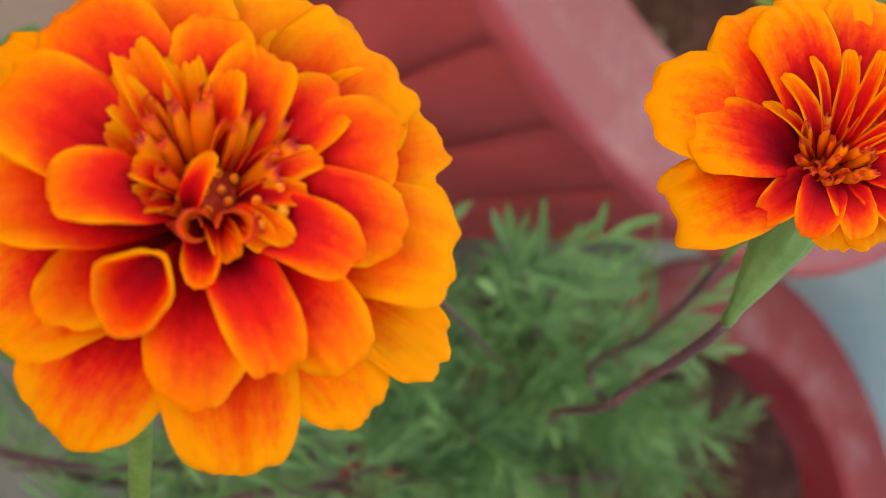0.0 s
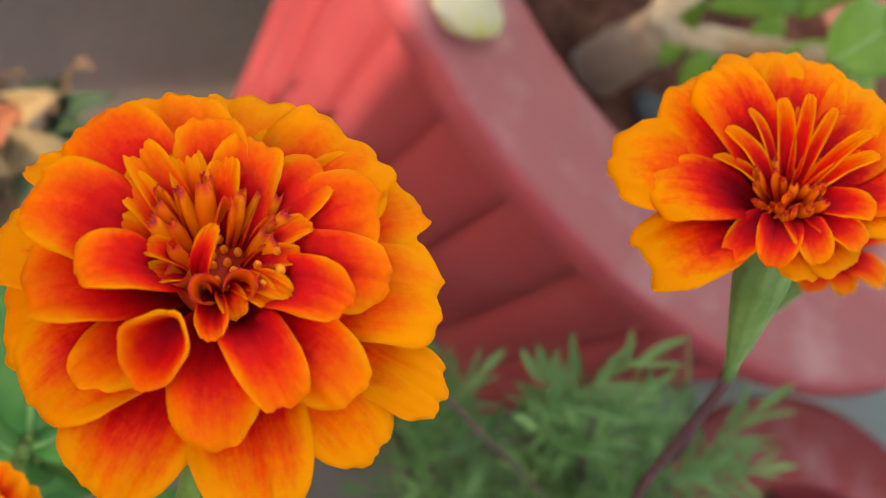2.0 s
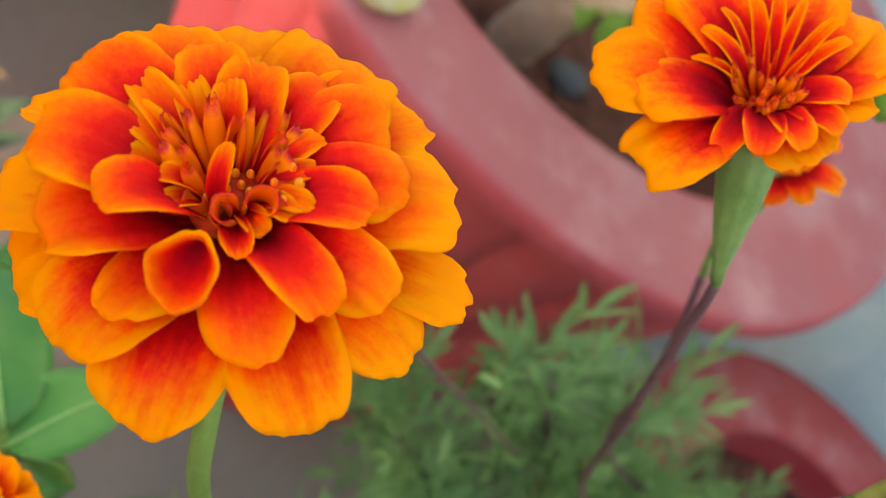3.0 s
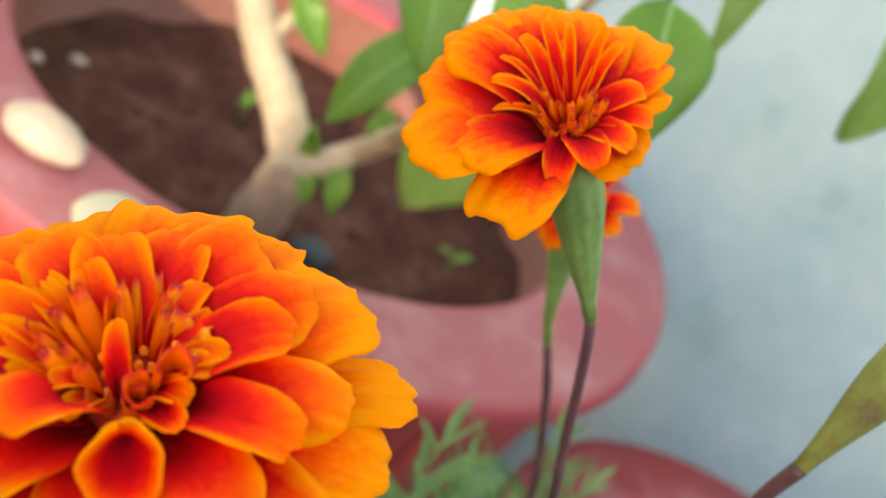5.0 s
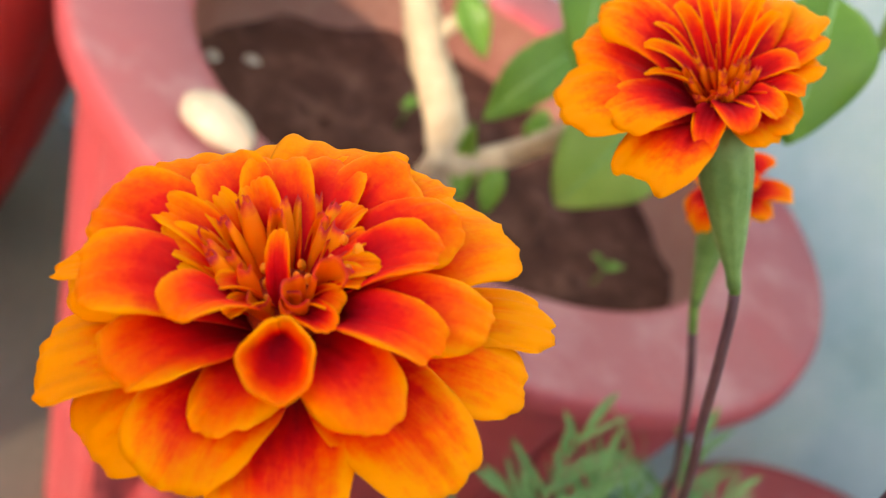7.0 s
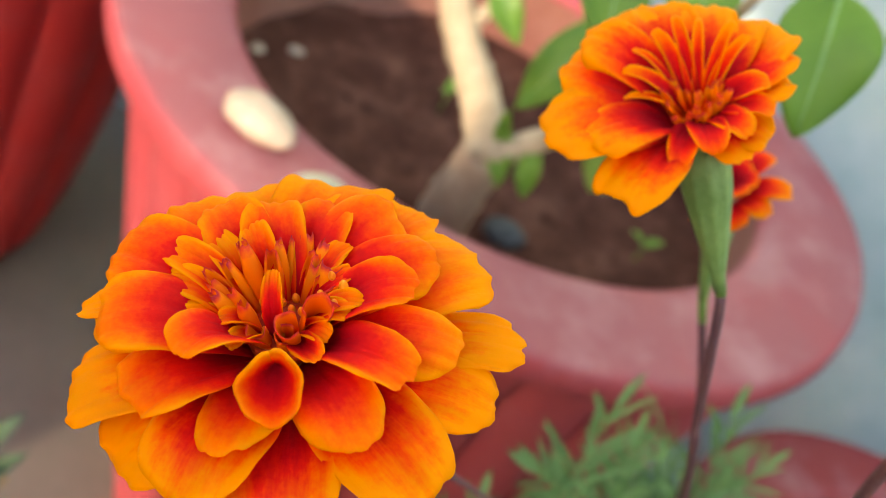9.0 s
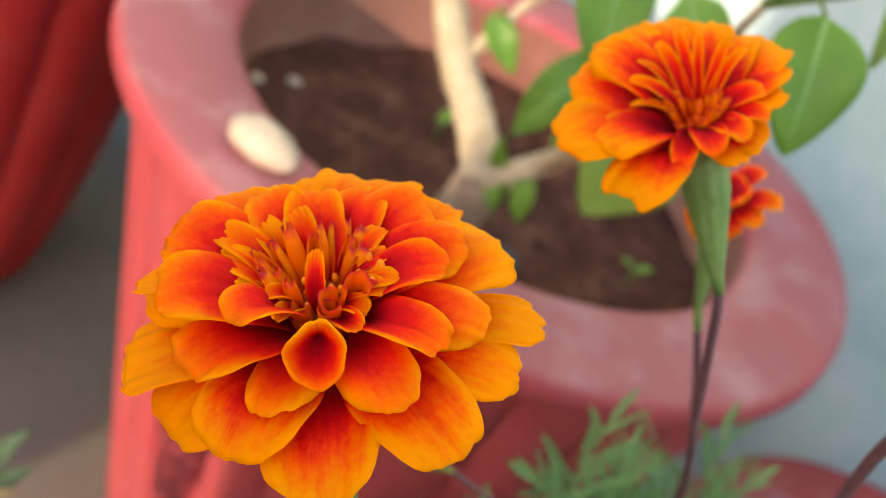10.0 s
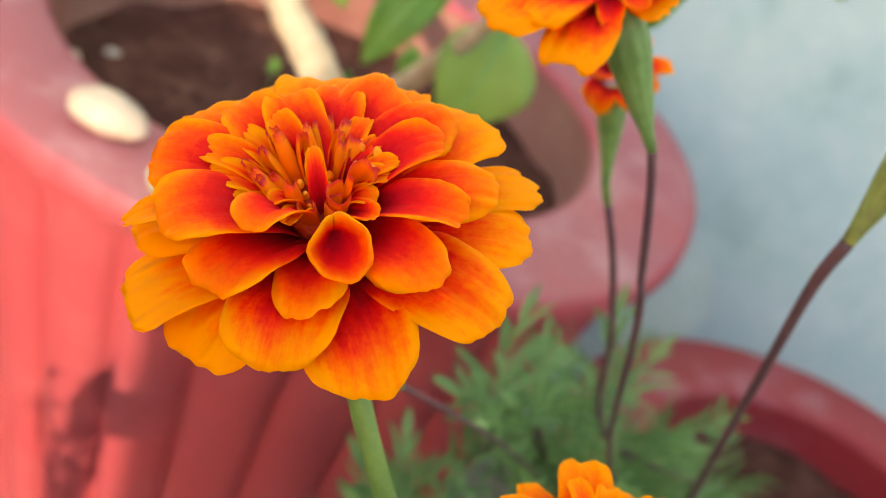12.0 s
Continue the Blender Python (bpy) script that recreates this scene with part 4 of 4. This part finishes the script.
def shrub():
    sh = thing("shrub", Matrix.Translation(cm(-0.3, -4.7, SOIL_Z)), "young shrub with pale woody stems and bright green leaves", "plant")
    inv = sh.matrix_world.inverted()

    def limb(pts, radii, name="branch", label=""):
        bm = bmesh.new()
        tube(bm, [inv @ (p * 0.01) for p in smooth_path([Vector(q) for q in pts], 8)], [r * 0.01 for r in radii], 14, 0.18)
        part(name, bm, M_BARK_SHADED if name == "trunk" else M_STEM_G if name == "twig" else M_WOOD, sh, label)

    limb([(-0.3, -4.7, 21.5), (-0.02, -5.5, 24.5), (0.30, -6.1, 27.0)], [1.25, 1.1, 0.95], "trunk", "short bent woody trunk")
    limb([(0.30, -6.1, 26.9), (-0.5, -5.4, 28.0), (-1.57, -4.6, 28.95), (-2.66, -3.8, 29.7), (-4.0, -3.1, 31.3), (-6.1, -2.2, 34.5), (-9.5, -0.5, 42)], [0.90, 0.86, 0.82, 0.78, 0.72, 0.62, 0.42], "branch", "pale straight stem")
    limb([(0.34, -6.1, 27.0), (0.80, -6.1, 27.4), (1.66, -5.95, 28.3), (2.3, -6.1, 29.2), (3.0, -8.0, 31.2), (4.2, -13.5, 36.5), (4.6, -18.6, 42)], [0.62, 0.56, 0.52, 0.48, 0.40, 0.24, 0.12])
    limb([(-2.8, -3.6, 30.0), (-2.1, -2.9, 31.8), (-1.3, -2.7, 33.5), (0.6, -6.0, 37)], [0.30, 0.26, 0.22, 0.14])
    for base, tip, w, roll in [((2.5, -8.4, 35.3), (0.5, -9.9, 31.3), 2.2, 0.5), ((5.05, -9.50, 34.36), (4.07, -10.50, 30.20), 3.9, 0.9), ((5.9, -19.2, 42.6), (6.6, -20.9, 39.7), 2.5, 0.6), ((13.7, -13.4, 45.2), (13.0, -14.7, 40.5), 2.8, 0.9),
                               ((-2.5, -3.8, 32.6), (-0.6, -4.5, 31.0), 1.4, 0.6), ((1.0, -12.2, 40), (2.2, -15.3, 36.6), 2.6, 0.5), ((7.9, -15.4, 44.6), (8.05, -16.8, 41.3), 1.1, 0.6), ((3.4, -17, 37.5), (3.8, -13.6, 38.0), 2.2, 0.4),
                               ((4.2, -17.8, 39.5), (3.1, -15.6, 40.5), 2.0, 0.6),
                               ((0.64, -5.96, 28.1), (1.24, -6.83, 26.25), 1.07, 0.4), ((0.71, -5.96, 27.6), (0.24, -6.7, 29.5), 0.81, 0.4), ((1.85, -6.2, 28.3), (2.32, -6.7, 26.3), 1.07, 0.6), ((2.7, -6.9, 30.0), (2.25, -6.2, 31.2), 1.21, 0.5)]:
        broad_leaf(sh, inv, base, tip, w, M_LEAFY if base[0] > 7 or w > 3.5 else M_LEAF, 0.2, roll - 0.5, facing=Vector((-0.2, -0.75, 0.6)), rib=True)
    for a, b in [((3.5, -10.2, 33.3), (5.05, -9.50, 34.36)), ((4.6, -18.6, 42.0), (13.7, -13.4, 45.2)), ((4.6, -18.6, 42.0), (7.9, -15.4, 44.6)), ((4.6, -18.6, 42.0), (5.9, -19.2, 42.6)), ((0.6, -6.0, 37.0), (2.5, -8.4, 35.3)), ((0.6, -6.0, 37.0), (1.0, -12.2, 40.0)), ((-2.0, -2.9, 32.0), (-2.5, -3.8, 32.6))]:
        mid = Vector(a).lerp(Vector(b), 0.5) + Vector((0, 0, 0.6))
        limb([a, mid, b], [0.12, 0.08, 0.05], "twig")


shrub()
for i, (x, y, z, a) in enumerate([(8.4, -0.5, 23.4, 0.5), (-3.0, 3.6, 23.4, 1.8)]):
    sd = thing("seedling", Matrix.Translation(cm(x, y, SOIL_Z)), "tiny green seedling in the soil", "plant", "seedlings")
    inv = sd.matrix_world.inverted()
    bm = bmesh.new()
    tube(bm, [inv @ cm(x, y, SOIL_Z - 0.2), inv @ cm(x + 0.1, y, z)], 0.0006, 6)
    part("stem", bm, M_STEM_G, sd)
    for k in range(2):
        an = a + k * 2.6
        broad_leaf(sd, inv, (x + 0.1, y, z), (x + 0.1 + 0.9 * math.cos(an), y + 0.9 * math.sin(an), z + 0.35), 0.6, M_LEAF)


# ---- broad-leaved plant beside the marigolds ----
def low_plant():
    lp = thing("leafy_plant", Matrix.Translation(cm(-6, -24, BASE)), "low plant with broad glossy green leaves", "plant")
    inv = lp.matrix_world.inverted()
    for path in ([(-6, -24, BASE), (-4.8, -26.5, 10), (-4.0, -28.4, 18.5)], [(-6, -24, BASE), (-5.0, -29, 10), (-2.2, -33.5, 22), (-0.32, -34.8, 29.7)]):
        bm = bmesh.new()
        tube(bm, [inv @ (p * 0.01) for p in smooth_path([Vector(q) for q in path], 8)], [0.003, 0.0022, 0.0014], 8)
        part("stem", bm, M_STEM_G, lp)
    for base, tip, w, roll in [((-4.0, -28.4, 18.5), (-3.8, -29.8, 22.0), 2.3, 0.1), ((-0.32, -34.8, 29.7), (0.70, -31.6, 29.8), 1.75, 0.30), ((-0.50, -34.6, 29.8), (-3.9, -32.0, 28.8), 2.3, 0.1), ((-0.45, -34.5, 29.5), (-1.5, -31.9, 27.3), 1.7, -0.2), ((-0.1, -34.6, 29.5), (1.0, -33.4, 27.8), 1.3, 0.2), ((-0.4, -34.9, 29.5), (-1.7, -35.1, 28.0), 1.6, 0.0), ((-0.2, -34.9, 29.4), (0.2, -34.9, 27.2), 1.2, 0.1), ((-4.0, -28.4, 18.5), (-5.2, -26.5, 20.5), 2.0, -0.2),
                               ((-3.7, -29.7, 16.5), (-5.0, -28.0, 18.6), 1.6, 0.5), ((-2.8, -30.3, 16.0), (-3.8, -28.0, 18.0), 1.9, -0.3),
                               ((-0.3, -29.7, 8.0), (1.2, -25.3, 9.0), 2.4, 0.1), ((2.6, -28.7, 8.0), (4.2, -23.4, 10.0), 3.0, -0.1)]:
        pts = smooth_path([Vector((-6, -24, BASE)), Vector((-6, -24, BASE)).lerp(Vector(base), 0.5) + Vector((0, -0.6, 1.0)), Vector(base)], 6)
        bm = bmesh.new()
        tube(bm, [inv @ (p * 0.01) for p in pts], [0.0016, 0.001], 6)
        part("stem", bm, M_STEM_G, lp)
        broad_leaf(lp, inv, base, tip, w, M_LEAFW if w < 2.0 and base[2] < 17 else M_LEAFD, 0.2, roll, rib=True)


low_plant()


# ---- dry weeds beside the fluted pot ----
def dry_weed():
    dw = thing("dry_weed", Matrix.Translation(cm(-10.5, -22.5, BASE)), "withered weed with tan, rusty and dark green leaves", "plant")
    inv = dw.matrix_world.inverted()
    g = random.Random(5)
    for tip in [(-11.0, -21.3, 17.2), (-10.0, -22.3, 15.8), (-10.8, -23.0, 14.8), (-12.4, -22.4, 15.2), (-9.4, -23.2, 13.8), (-12.8, -23.6, 13.5)]:
        pts = smooth_path([Vector((-10.5, -22.5, BASE)), Vector((-10.5 + g.uniform(-1, 1), -22.5 + g.uniform(-1, 1), 7)), Vector(tip)], 8)
        bm = bmesh.new()
        tube(bm, [inv @ (p * 0.01) for p in pts], [0.0016, 0.0008], 6)
        part("stem", bm, M_DRY, dw)
        for i in range(6, len(pts), 1):
            a = g.uniform(0, 6.28)
            d = Vector((math.cos(a), math.sin(a), g.uniform(0.0, 1.2))).normalized()
            broad_leaf(dw, inv, pts[i], pts[i] + d * g.uniform(0.9, 1.7), g.uniform(0.45, 0.75), M_DRY if g.random() < 0.45 else M_LEAFW, 0.4, g.uniform(-0.5, 0.5))
    for base, tip, w, mat in [((-10.4, -23.6, 16.6), (-9.5, -23.8, 19.6), 1.5, M_TAN), ((-9.2, -25.0, 17.6), (-7.5, -24.9, 20.4), 1.5, M_TAN), ((-9.4, -25.6, 17.4), (-7.8, -26.8, 19.9), 1.4, M_TAN), ((-9.0, -24.0, 16.5), (-6.6, -24.7, 19.0), 1.3, M_RUST), ((-10.6, -24.4, 15.0), (-10.3, -23.8, 17.6), 1.6, M_RUST), ((-9.6, -23.0, 17.6), (-8.4, -22.8, 20.6), 1.0, M_LEAFW), ((-9.6, -23.2, 16.6), (-7.9, -23.0, 19.2), 1.1, M_LEAFW)]:
        stem = smooth_path([Vector((-10.5, -22.5, BASE)), Vector((-10.2, -23.5, 8.0)), Vector(base)], 6)
        bm = bmesh.new()
        tube(bm, [inv @ (p * 0.01) for p in stem], [0.0016, 0.0009], 6)
        part("stem", bm, M_DRY, dw)
        broad_leaf(dw, inv, base, tip, w, mat, 0.5, 0.0, 0.35, facing=Vector((0.1, -0.7, 0.6)))


dry_weed()
